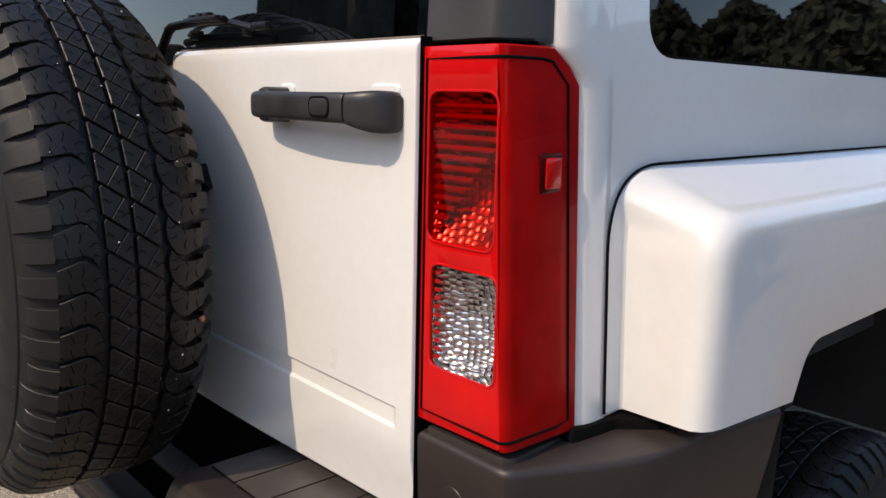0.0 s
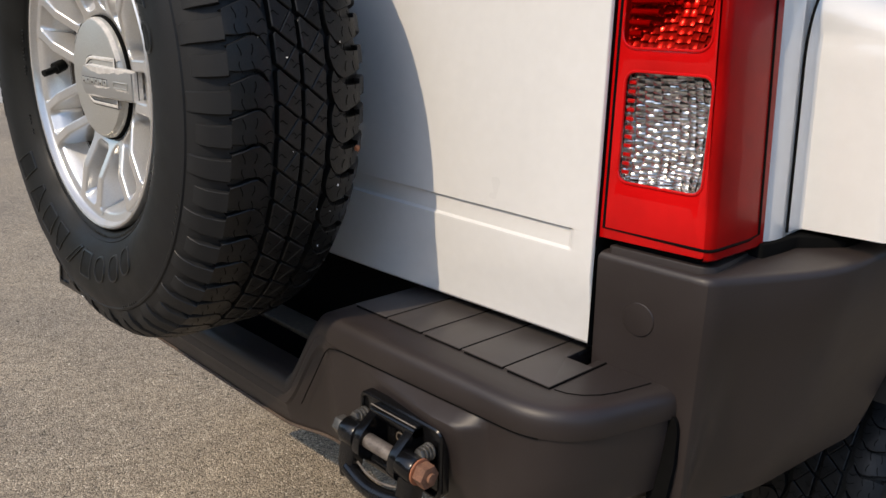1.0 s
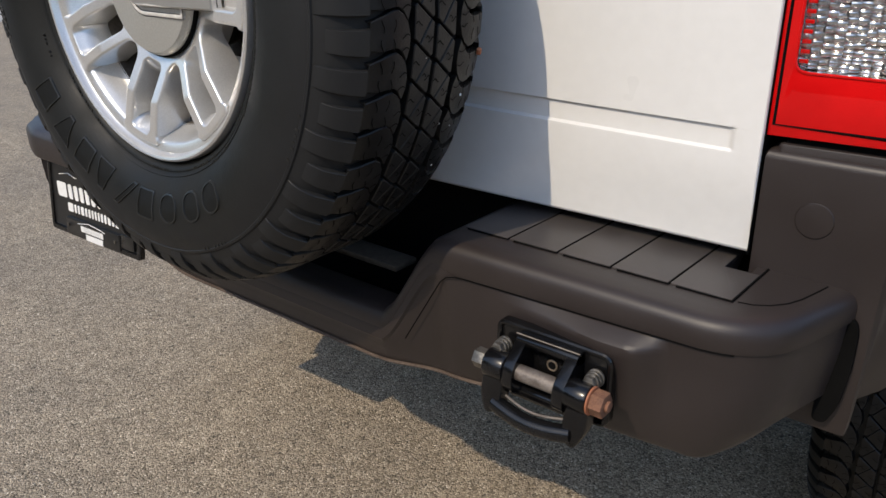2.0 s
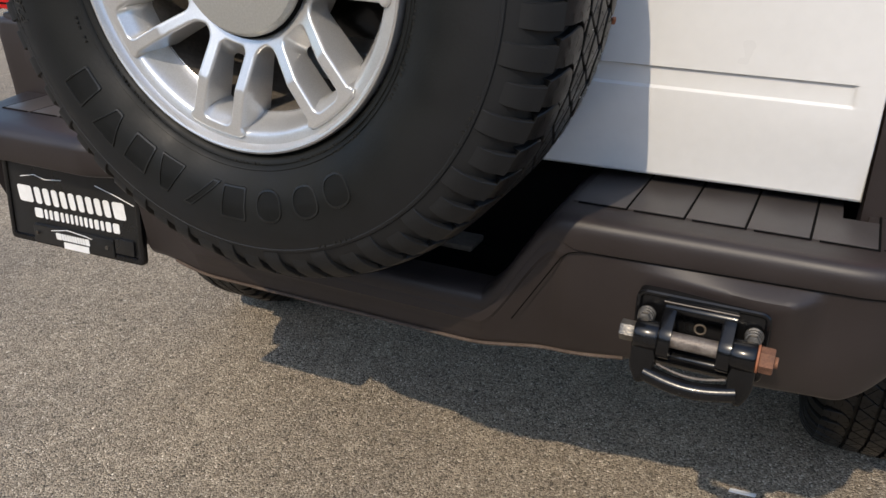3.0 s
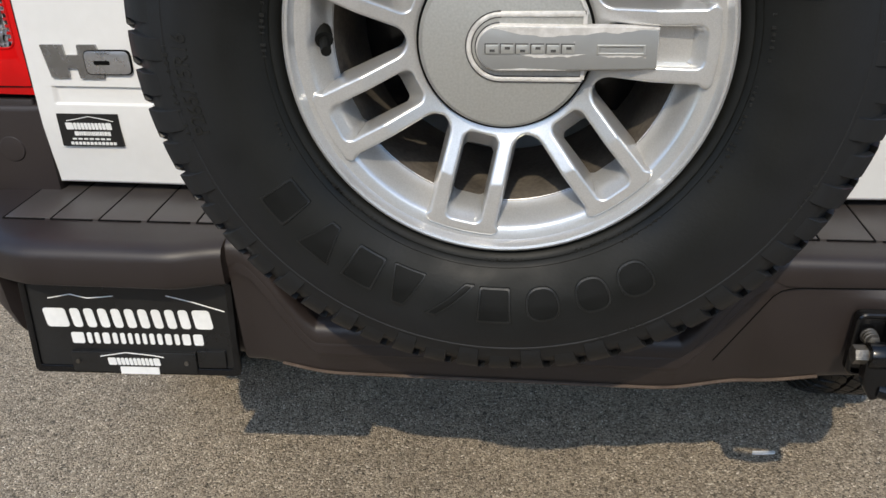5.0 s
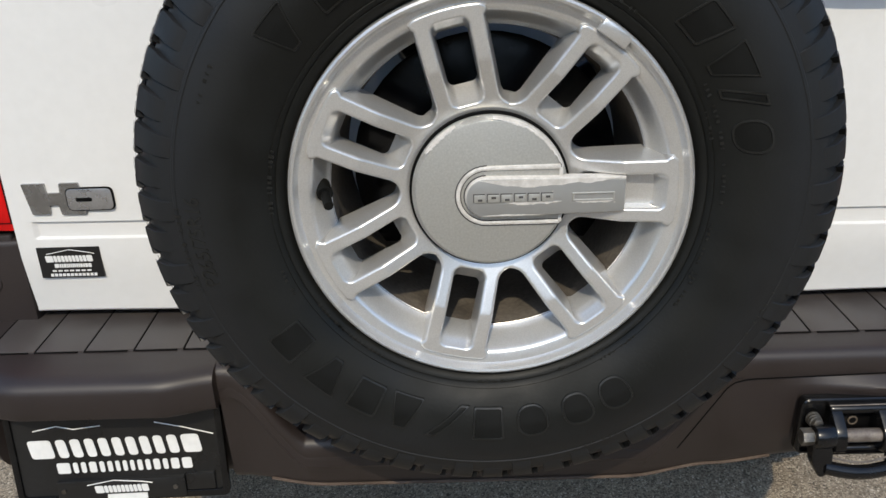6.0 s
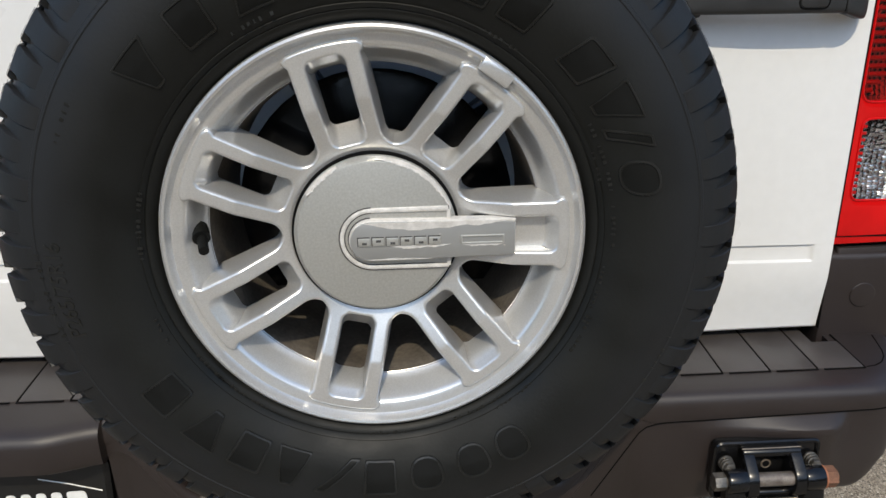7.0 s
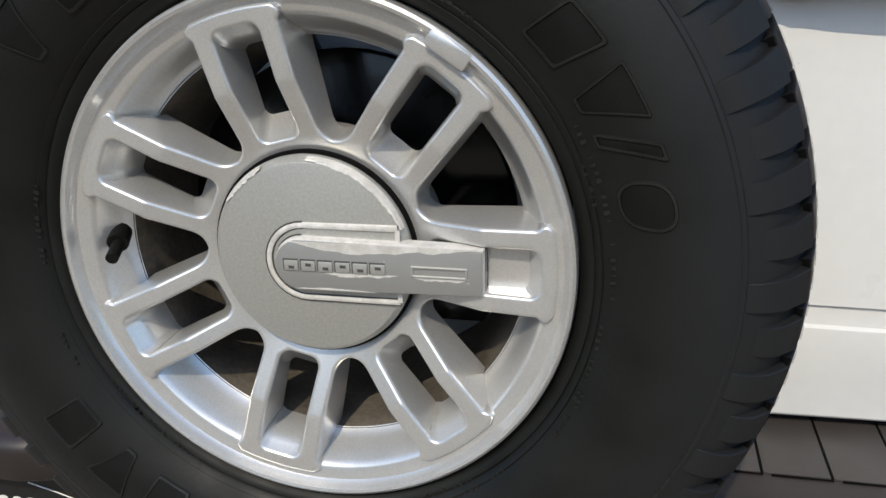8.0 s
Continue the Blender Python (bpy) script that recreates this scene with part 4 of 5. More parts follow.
STATIONS = bumper_stations()
rows = []
for x, y, nx, ny in STATIONS:
    row = [bumper_point(x, y, nx, ny, d, z) for d, z in bumper_profile(x)]
    # the step stops short behind the tailgate's corner
    back = 0.296 if 0.6630 < x < 0.7060 else 0.374
    first, last = row[0], row[-1]
    rows.append([(first[0], back, first[2] - (0.05 if back < 0.3 else 0.0)), (first[0], back, first[2])] + row + [(last[0], 0.372, last[2] + 0.006)])
bm = bmesh.new()
vs = add_grid(bm, rows)
bm.faces.new(vs[0])
bm.faces.new(list(reversed(vs[-1])))
bmesh.ops.recalc_face_normals(bm, faces=bm.faces)
bumper = part("rear_bumper", bm, bumper_plastic, suv, "dark brown-grey plastic step bumper", 33)
for s in (-1, 1):
    # black sheet on the corner's face for the shade behind the bumper's end
    part("end_shade", prism(rounded([(0.780, 0.664), (0.795, 0.664), (0.805, 0.690), (0.8105, 0.74), (0.8105, 0.785), (0.806, 0.800), (0.780, 0.806)], 0.008, 4), 0.3122, 0.330, 0.0, (), lambda x, y, z: (mirror_x(x, s), y, z)), black_gap, bumper)
part("hitch_bar", box((0.085, 0.278, 0.712), (0.20, 0.050, 0.010), 0.003), tan_steel, bumper, "dusty tan steel bar in the step well")
line = [(0.289, 0.1548, 0.672), (0.352, 0.1543, 0.776), (0.362, 0.1540, 0.785), (0.374, 0.1540, 0.7885)] + [(0.39 + 0.0112 * k, bumper_front(0.4025 + 0.0112 * k) + 0.0005, seam_z(0.39 + 0.0112 * k)) for k in range(31)]
# black sheet added in the step well to give its deep shade
part("well_shade", grid([[(x, 0.215, 0.697), (x, 0.220, 0.646), (x, 0.350, 0.646), (x, 0.356, 0.84)] for x in (XC - 0.345, XC - 0.32, XC, XC + 0.32, XC + 0.345)]), black_gap, bumper, "black sheet standing in for the shade in the bumper's step well")
lip = [(x, y, nx, ny) for x, y, nx, ny in STATIONS if -0.33 < x < 0.44]
part("bottom_lip", tube([bumper_point(x, y, nx, ny, bumper_profile(x)[-3][0] - 0.0008, bumper_profile(x)[-3][1] - 0.0012) for x, y, nx, ny in lip], 0.0026, 8), lip_brown, bumper, "paler brown lower edge of the bumper")
part("cover_seam", tube(line, 0.0009, 6), black_gap, bumper)
PAD_Z = 0.8338
for k in range(5):
    x1 = 0.701 - 0.0715 * k
    x0 = x1 - 0.0685
    pad = [(x0, 0.213), (x1, 0.213), (x1 + 0.004, 0.36), (x0 + 0.004, 0.36)]
    if k == 0:
        pad[2:] = [(x1 + 0.0022, 0.294), (0.6630, 0.294), (0.6630, 0.36), (x0 + 0.004, 0.36)]
    part("step_pad", prism(rounded(pad, 0.001, 2), PAD_Z, 0.828, 0.0006, (), lambda x, y, z: (x, z, y)), pad_plastic, bumper)
    part("pad_joint", tube([(x0 + 0.008, 0.2105, 0.8325), (x1 + 0.0012, 0.2105, 0.8325), (x1 + 0.0052, 0.36, 0.8325)], 0.0016, 6), black_gap, bumper)
    x0 = -0.738 + 0.074 * k
    x1 = x0 + 0.071
    part("step_pad", prism(rounded([(x0, 0.213), (x1, 0.213), (x1 - 0.004, 0.36), (x0 - 0.004, 0.36)], 0.001, 2), PAD_Z, 0.828, 0.0006, (), lambda x, y, z: (x, z, y)), pad_plastic, bumper)
    part("pad_joint", tube([(x1 - 0.008, 0.2105, 0.8325), (x0 - 0.0012, 0.2105, 0.8325), (x0 - 0.0052, 0.36, 0.8325)], 0.0016, 6), black_gap, bumper)
part("bracket_gap", box((0.684, 0.335, 0.79), (0.05, 0.08, 0.01)), black_gap, bumper)
part("end_groove", tube([(0.707, 0.2145, 0.8318), (0.722, 0.2175, 0.8318), (0.737, 0.227, 0.8318), (0.750, 0.2435, 0.8318), (0.758, 0.262, 0.8318), (0.767, 0.295, 0.8318), (0.771, 0.312, 0.8318)], 0.0011, 6), black_gap, bumper)

# tow shackle
shackle = tagged(new("tow_shackle"), "black steel tow shackle with a rusty bolt")
shackle.parent = suv
wing = rect(0.456, 0.672, 0.608, 0.765, 0.010)
part("base_plate", prism(wing, 0.138, 0.150, 0.003), black_steel, shackle)
part("plate_lip", tube([(x, 0.1375, z) for x, z in rect(0.4585, 0.6745, 0.6055, 0.7625, 0.010)], 0.0036, 8, closed=True), black_steel, shackle)
for x in (0.471, 0.593):
    for k in range(3):
        part("spring_washer", rod((x, 0.128 - 0.0048 * k, 0.737), (x, 0.1318 - 0.0048 * k, 0.7365), 0.0108 - 0.0006 * k, 20, bevel=0.0012), zinc, shackle)
    part("plate_bolt", rod((x, 0.112, 0.738), (x, 0.119, 0.7375), 0.0082, 6, bevel=0.0015), zinc, shackle)
for x in (0.4985, 0.5655):
    part("ear", prism(rounded([(0.150, 0.757), (0.126, 0.757), (0.118, 0.752), (0.093, 0.731), (0.091, 0.702), (0.150, 0.682)], 0.011, 5), x - 0.0075, x + 0.0075, 0.003, (), lambda a, y, z: (y, a, z)), black_steel, shackle)
part("ear_bridge", prism(rounded([(0.150, 0.761), (0.127, 0.761), (0.121, 0.756), (0.122, 0.747), (0.150, 0.744)], 0.004, 4), 0.491, 0.573, 0.003, (), lambda a, y, z: (y, a, z)), black_steel, shackle)
part("ear_sill", prism(rounded([(0.150, 0.703), (0.118, 0.703), (0.110, 0.697), (0.112, 0.684), (0.150, 0.680)], 0.004, 4), 0.491, 0.573, 0.003, (), lambda a, y, z: (y, a, z)), black_steel, shackle)
part("bridge_wear", tube([(0.490, 0.1258, 0.7607), (0.515, 0.1252, 0.7610), (0.545, 0.1252, 0.7612), (0.574, 0.1258, 0.7610)], 0.0009, 6), worn_pin, shackle, "bare scuffed edge")
part("hole_rim", tube([(0.533 + 0.0062 * math.cos(math.tau * k / 16), 0.1370, 0.727 + 0.0062 * math.sin(math.tau * k / 16)) for k in range(16)], 0.0013, 6, closed=True), tan_steel, shackle)
part("hole_core", rod((0.533, 0.1362, 0.727), (0.533, 0.139, 0.727), 0.0050, 14), black_gap, shackle)
part("pin", rod((0.462, 0.108, 0.722), (0.600, 0.108, 0.722), 0.0098, 20), worn_pin, shackle)
for x0, x1 in ((0.4635, 0.4920), (0.5725, 0.6005)):
    part("barrel", rod((x0, 0.108, 0.722), (x1, 0.108, 0.722), 0.0180, 28, bevel=0.003), black_steel, shackle)
    inner = (x0 + x1) / 2 > 0.53
    a, b = (x0 + 0.001, x1 + 0.0015) if inner else (x0 - 0.0015, x1 - 0.001)
    leg = [(a, 0.722), (a, 0.674 if inner else 0.684), (a + 0.012 if inner else a + 0.010, 0.665), (b - 0.010 if inner else b - 0.012, 0.665), (b, 0.684 if inner else 0.674), (b, 0.722)]
    part("bow_leg", prism(rounded(leg, 0.007, 4), 0.0985, 0.1185, 0.004, (), lambda x, y, z: (x, y - 0.20 * (0.722 - z), z), 3), black_steel, shackle)
part("bow", tube([(lerp(0.481, 0.585, k / 16), 0.0965 - 0.006 * math.sin(math.pi * k / 16), 0.677 - 0.006 * math.sin(math.pi * k / 16)) for k in range(17)], 0.0105, 14), black_steel, shackle)
part("bow_wear", tube([(lerp(0.494, 0.572, k / 10), 0.1005 - 0.005 * math.sin(math.pi * k / 10), 0.6895 - 0.005 * math.sin(math.pi * k / 10)) for k in range(11)], 0.0016, 8), worn_pin, shackle)
part("nut", rod((0.446, 0.108, 0.722), (0.463, 0.108, 0.722), 0.0125, 6, bevel=0.0012), zinc, shackle)
part("bolt_washer", rod((0.6005, 0.108, 0.722), (0.6030, 0.108, 0.722), 0.0165, 24, bevel=0.0008), rust_orange, shackle, "rusty flat washer")
part("bolt_head", rod((0.603, 0.108, 0.722), (0.619, 0.108, 0.722), 0.0150, 6, bevel=0.0018), rust, shackle, "rusty hexagonal bolt head")
part("bolt_tip", rod((0.619, 0.108, 0.722), (0.623, 0.108, 0.722), 0.0065, 12, bevel=0.0008), rust, shackle)

# number-plate panel
TILT_P = Matrix.Translation((-0.552, 0.166, 0.68)) @ Euler((radians(-6), 0, radians(2))).to_matrix().to_4x4()


def on_plate(x, y, z):
    return TILT_P @ Vector((x, y, z))


plate = part("plate_frame", prism(rect(-0.160, -0.078, 0.160, 0.078, 0.010), -0.004, 0.006, 0.002, (rect(-0.150, -0.066, 0.150, 0.070, 0.006),), on_plate), black_steel, suv, "black plastic number-plate frame")
part("plate_panel", prism(rect(-0.152, -0.074, 0.152, 0.072, 0.004), 0.0, 0.005, 0.0, (), on_plate), sign_black, plate, "black dealer plate with plain white bars")
part("plate_tab", prism(rect(-0.098, -0.074, 0.095, -0.040, 0.004), -0.006, 0.002, 0.001, (), on_plate), sign_black, plate)
part("plate_tab_end", prism(rect(0.097, -0.064, 0.140, -0.036, 0.003), -0.005, 0.002, 0.001, (), on_plate), sign_black, plate)


def plate_bars(x0, x1, z0, z1, widths, slant, y, gap=0.08):
    ob = word_bars(x0, x1, z0, z1, widths, slant, y, 0.001, plate, gap)
    for v in ob.data.vertices:
        v.co = TILT_P @ v.co


plate_bars(-0.128, 0.126, -0.0015, 0.029, SIX, -0.15, -0.0009, 0.17)
plate_bars(-0.094, 0.108, -0.0285, -0.0105, TEN, -0.05, -0.0009, 0.19)
plate_bars(-0.040, 0.040, -0.061, -0.049, SIX, -0.15, -0.0072)
part("plate_label", prism(rect(-0.024, -0.076, 0.036, -0.064, 0.001), -0.0068, -0.005, 0.0, (), on_plate), sign_white, plate)
part("peak_line", tube([on_plate(x, -0.0008, z) for x, z in ((-0.12, 0.045), (-0.085, 0.052), (-0.06, 0.046), (-0.02, 0.050))], 0.0009, 6), sign_white, plate)
part("peak_line", tube([on_plate(x, -0.0008, z) for x, z in ((0.06, 0.052), (0.10, 0.042), (0.145, 0.028))], 0.0009, 6), sign_white, plate)
part("peak_line", tube([on_plate(x, -0.0068, z) for x, z in ((-0.052, -0.047), (-0.012, -0.040), (0.03, -0.044), (0.046, -0.047))], 0.0008, 6), sign_white, plate)
for x in (-0.088, 0.080):
    part("plate_screw", rod(on_plate(x, -0.0085, -0.056), on_plate(x, 0, -0.056), 0.0035, 10), zinc, plate)

# ---- wheels ----
TAU = 2 * math.pi


def ring_rows(profile, seg, cx, cz, a0=0.0):
    """Rows of a body turned about the wheel's axle; profile: radius and depth."""
    return [[(cx + r * math.cos(a0 + TAU * k / seg), y, cz + r * math.sin(a0 + TAU * k / seg)) for k in range(seg)] for r, y in profile]


TYRE = [(0.2205, 0.018), (0.2225, 0.004), (0.2265, -0.0035), (0.2305, -0.0060), (0.2325, -0.0066), (0.2335, -0.0060), (0.2345, -0.0082), (0.2385, -0.0115), (0.2395, -0.0108), (0.246, -0.0165), (0.262, -0.0255), (0.280, -0.0312), (0.296, -0.0330),
        (0.312, -0.0322), (0.324, -0.0292), (0.334, -0.0252), (0.3352, -0.0258), (0.3382, -0.0246), (0.3392, -0.0222), (0.3470, -0.0192), (0.3550, -0.0160), (0.3645, -0.0066), (0.3738, 0.0048), (0.3822, 0.0150), (0.3850, 0.026), (0.3855, 0.06),
        (0.3855, 0.10), (0.3855, 0.14), (0.3840, 0.170), (0.3735, 0.1815), (0.3665, 0.1920), (0.3600, 0.2035), (0.3510, 0.2150), (0.336, 0.224), (0.296, 0.233), (0.262, 0.2255), (0.235, 0.21), (0.2225, 0.196), (0.2205, 0.18)]


def inset(poly, gaps):
    """A convex outline, anticlockwise, moved inward by a gap for each side."""
    n = len(poly)
    lines = []
    for (x0, y0), (x1, y1), g in zip(poly, poly[1:] + poly[:1], gaps):
        d = math.hypot(x1 - x0, y1 - y0)
        ux, uy = (x1 - x0) / d, (y1 - y0) / d
        lines.append((x0 - uy * g, y0 + ux * g, ux, uy))
    out = []
    for i in range(n):
        ax, ay, au, av = lines[i - 1]
        bx, by, bu, bv = lines[i]
        t = ((bx - ax) * bv - (by - ay) * bu) / (au * bv - av * bu)
        out.append((ax + t * au, ay + t * av))
    return out


def tread(bm, bm_s, cx, cz, pitches, seed):
    """Two ribs of slanting cuts and two rows of shoulder blocks, one set for each pitch."""
    rr = random.Random(seed)
    R = 0.3953
    p = TAU / pitches

    def at(s, y, r):
        return (cx + r * math.cos(s * p), y, cz + r * math.sin(s * p))

    def block(poly, gaps, top=R):
        """poly: depth and pitch of the corners; walls go down to the grooves' floor."""
        pm = p * R
        flat = [(y, s * pm) for s, y in poly]
        rings = []
        for more, r in ((0.0011, top), (0.0, top - 0.0009), (-0.0007, 0.384)):
            ring = inset(flat, [g + (0.0 if 0 < g < 0.0005 else more) for g in gaps])
            rings.append([bm.verts.new(at(q / pm, y, r)) for y, q in ring])
        bm.faces.new(rings[0])
        n = len(poly)
        for a, b in zip(rings, rings[1:]):
            for i in range(n):
                k = (i + 1) % n
                f = bm.faces.new((a[i], b[i], b[k], a[k]))
                if a is rings[0] and gaps[i] != 0.0002:
                    f.material_index = 2

    def sipe(pts, r=None, w=0.0009):
        w = w / (R * p)
        vs = []
        for i, (s, y) in enumerate(pts):
            q = (r or crown(y)) + 0.0007
            (s0, y0), (s1, y1) = pts[max(0, i - 1)], pts[min(len(pts) - 1, i + 1)]
            ds, dy = (s1 - s0) * p * R, y1 - y0
            d = math.hypot(ds, dy) or 1.0
            ns, ny = dy / d * w * 0.5, -ds / d * w * p * R * 0.5
            vs.append([bm_s.verts.new(at(s - ns, y - ny, q)), bm_s.verts.new(at(s + ns, y + ny, q))])
        for q0, q1 in zip(vs, vs[1:]):
            bm_s.faces.new((q0[0], q0[1], q1[1], q1[0]))

    # depth, radius, upper edge, gap to the next block, from the groove out over the shoulder
    prof = [(0.0578, 0.3953, 0.12, 0.075), (0.0500, 0.3953, 0.34, 0.075), (0.0410, 0.3950, 0.45, 0.08), (0.0330, 0.3940, 0.43, 0.085), (0.0220, 0.3915, 0.32, 0.16), (0.0096, 0.3872, 0.20, 0.30), (0.0086, 0.3864, 0.03, 0.34),
            (0.0000, 0.3788, 0.0, 0.36), (-0.0100, 0.3700, 0.0, 0.36), (-0.0180, 0.3585, 0.0, 0.37), (-0.0210, 0.3505, 0.0, 0.37), (-0.0223, 0.3450, 0.0, 0.37), (-0.0220, 0.3395, 0.0, 0.37)]

    def crown(y):
        y = min(y, 0.201 - y)
        for (y1, r1, a, b), (y0, r0, c, d) in zip(prof, prof[1:]):
            if y0 <= y <= y1:
                return lerp(r0, r1, (y - y0) / (y1 - y0))
        return R

    for k in range(pitches):
        for side in (0, 1):
            o = k + (0.33 if side == 0 else 0.0)
            sg = 1 if side == 0 else -1
            yy = (lambda y: y) if side == 0 else (lambda y: 0.201 - y)
            j = rr.uniform(-0.035, 0.035)
            cols = []
            for f, dr in ((0.0, 0.011), (0.0, 0.0009), (0.022, 0.0), (0.33, 0.0), (0.66, 0.0), (0.972, 0.0), (1.0, 0.0011), (1.0, 0.011)):
                col = []
                for i, (y, r, ub, gap) in enumerate(prof):
                    edge = 0.006 if dr > 0.01 else 0.0
                    # the inner shoulder is cut deeper between its lugs
                    gap += (0.0, 0.0, 0.06, 0.13, 0.17, 0.12, 0.10, 0.06, 0.04, 0.0, 0.0, 0.0, 0.0)[i] * side
                    s = ub - (1 - gap) * (1 - f) + (edge if f > 0.5 else -edge) + j
                    sink = dr if i < 5 or dr < 0.01 else (max(0.0045, 0.0115 - 0.0016 * max(0, i - 6)) if side == 0 else 0.0085)
                    slant = sink * (0.0 if i < 6 else 0.7)
                    # every other lug ends a little sooner on the sidewall
                    point = (0.0060 * (1 - abs(2 * f - 1)) - 0.0030) * (1.0, 0.5)[i] if i < 2 else 0.0
                    short = 0.0034 * smooth(8.2, 10.0, i) if k % 2 and side == 0 else 0.0
                    col.append(at(o + sg * s, yy(y + slant + short + point), r - sink * (1.0 if i < 6 else 0.7)))
                cols.append(col)
            cols = cols if side == 0 else cols[::-1]
            add_grid(bm, [c[:7] for c in cols])
            lug = [c[6:] for c in (cols if side == 0 else cols[::-1])]
            for strip, slot_index in ((lug[:6], 1), (lug[5:7], 2), (lug[6:], 1)):
                before = len(bm.faces)
                add_grid(bm, strip if side == 0 else strip[::-1])
                bm.faces.ensure_lookup_table()
                for i in range(before, len(bm.faces)):
                    bm.faces[i].material_index = slot_index
            cols = cols if side == 0 else cols[::-1]
            vs = [bm.verts.new(c[0]) for c in cols[1:-1]]
            lo = [bm.verts.new(at(o + sg * (0.12 - 0.925 * (1 - f) + j), yy(0.0592 + 0.0060 * (1 - abs(2 * f - 1)) - 0.0030), 0.384)) for f in (0.0, 0.022, 0.33, 0.66, 0.972, 1.0)]
            for i in range(5):
                bm.faces.new((vs[i], vs[i + 1], lo[i + 1], lo[i]))
            for y0, ph in ((0.0355, 0.0), (0.0215, 1.7)):
                for h0, h1 in ((-0.54, -0.22), (-0.06, 0.24)):
                    sipe([(o + sg * lerp(h0, h1, t), yy(y0 + 0.0017 * math.sin(11 * lerp(h0, h1, t) + ph))) for t in [q / 8 for q in range(9)]], None, 0.0011)
            for s0, ln in ((-0.50, 0.013), (-0.16, 0.011)):
                z = rr.uniform(-0.03, 0.03)
                sipe([(o + sg * (s0 + z + 0.05 * math.sin(4.5 * t)), yy(0.0575 - ln * t)) for t in [q / 5 for q in range(6)]], None, 0.0011)
        for y0, y1, ph in ((0.0665, 0.0978, -0.30), (0.1035, 0.1350, 0.13)):
            b = k + ph + rr.uniform(-0.02, 0.02)
            w, t, g = 0.0015, 0.0005, 0.0010

            def cut(f, n=0.0):
                return (b + n + 0.29 - 0.58 * f, lerp(y0, y1, f))
            # a broad slanting cut once a pitch, and a thin one that splits the block between two of them
            block([cut(0.0), cut(0.24), cut(0.86, 1.0), cut(0.10, 1.0), (b + 1.16, y0)], [w, t, w, g, 0.0])
            block([cut(0.24), cut(0.90), (b - 0.16, y1), cut(1.0, 1.0), cut(0.86, 1.0)], [w, g, 0.0, w, t])
            for s0, ya, yb in ((0.70, y0, y0 + 0.0105), (0.26, y1, y1 - 0.0105)):
                sipe([(b + s0 + 0.055 * math.sin(5.2 * q / 6), lerp(ya, yb, q / 6)) for q in range(7)], R, 0.0012)
            q0 = rr.uniform(0.30, 0.40)
            sipe([(b + q0 + 0.05 * math.sin(4 * q / 5), lerp(y0 + 0.017, y0 + 0.023, q / 5)) for q in range(6)], R, 0.0010)


def make_tyre(parent, name, cx, cz, pitches, label):
    seg = 160
    wall = spare_rubber if cz else rubber
    ob = part(name, grid(ring_rows(TYRE, seg, cx, cz), close_u=True), wall, parent, label)
    bm = bmesh.new()
    bm_s = bmesh.new()
    tread(bm, bm_s, cx, cz, pitches, 3)
    bmesh.ops.recalc_face_normals(bm, faces=bm.faces)
    blocks = part("tread", bm, tread_rubber, ob, "blocky tread with slanting cuts", 30)
    blocks.data.materials.append(wall)
    blocks.data.materials.append(edge_glint_rubber)
    tagged(part("tread_sipe", bm_s, black_gap, ob), kind="stuff")
    return ob


WX, WZ = 0.0, 1.1335
tyre = make_tyre(suv, "spare_tyre", WX, WZ, 60, "black all-terrain spare tyre with raised sidewall marks")


def wall_y(r):
    """Depth of the outer sidewall at a radius."""
    for (r0, y0), (r1, y1) in zip(TYRE[:23], TYRE[1:24]):
        if r0 <= r <= r1:
            return lerp(y0, y1, (r - r0) / (r1 - r0))
    return -0.033


def raised_mark(outline, a0, r0, lean=0.0, band=0.0026, h=0.0017):
    """A plain shape on the sidewall in place of a brand's letter: a raised rim round a sunken dark field."""
    def at(x, z, up):
        r = r0 + z
        a = radians(a0) - (x + lean * z) / r0
        return (WX + r * math.cos(a), wall_y(r) - up, WZ + r * math.sin(a))
    pts = []
    for (x0, z0), (x1, z1) in zip(outline, outline[1:] + outline[:1]):
        n = max(1, int(math.hypot(x1 - x0, z1 - z0) / 0.006))
        pts += [(lerp(x0, x1, k / n), lerp(z0, z1, k / n)) for k in range(n)]
    cx, cz = sum(p[0] for p in pts) / len(pts), sum(p[1] for p in pts) / len(pts)
    hx, hz = max(abs(p[0] - cx) for p in pts), max(abs(p[1] - cz) for p in pts)

    def pulled(d):
        return [(cx + (x - cx) * (1 - d / hx), cz + (z - cz) * (1 - d / hz)) for x, z in pts]
    rows = [[at(x, z, up) for x, z in pulled(d)] for d, up in ((-0.0006, -0.0006), (0.0002, h), (band * 0.8, h), (band, 0.0001))]
    bm = grid(rows, close_u=True)
    part("raised_mark", bm, mark_rubber, tyre)
    inner = bmesh.new()
    ring = [inner.verts.new(at(x, z, 0.0006)) for x, z in pulled(band)]
    mid = [inner.verts.new(at(x, z, 0.0007)) for x, z in pulled(min(hx, hz) * 0.62)]
    for i in range(len(ring)):
        k = (i + 1) % len(ring)
        inner.faces.new((ring[i], ring[k], mid[k], mid[i]))
    bmesh.ops.triangle_fill(inner, edges=[e for e in inner.edges if e.verts[0] in mid and e.verts[1] in mid], use_beauty=True)
    bmesh.ops.recalc_face_normals(inner, faces=inner.faces)
    part("mark_field", facing(inner, (0, -1, 0)), letter_rubber, tyre)


def round_shape(w, t):
    return [(w * math.copysign(abs(math.cos(math.tau * k / 24)) ** 0.8, math.cos(math.tau * k / 24)), t * math.copysign(abs(math.sin(math.tau * k / 24)) ** 0.8, math.sin(math.tau * k / 24))) for k in range(24)]


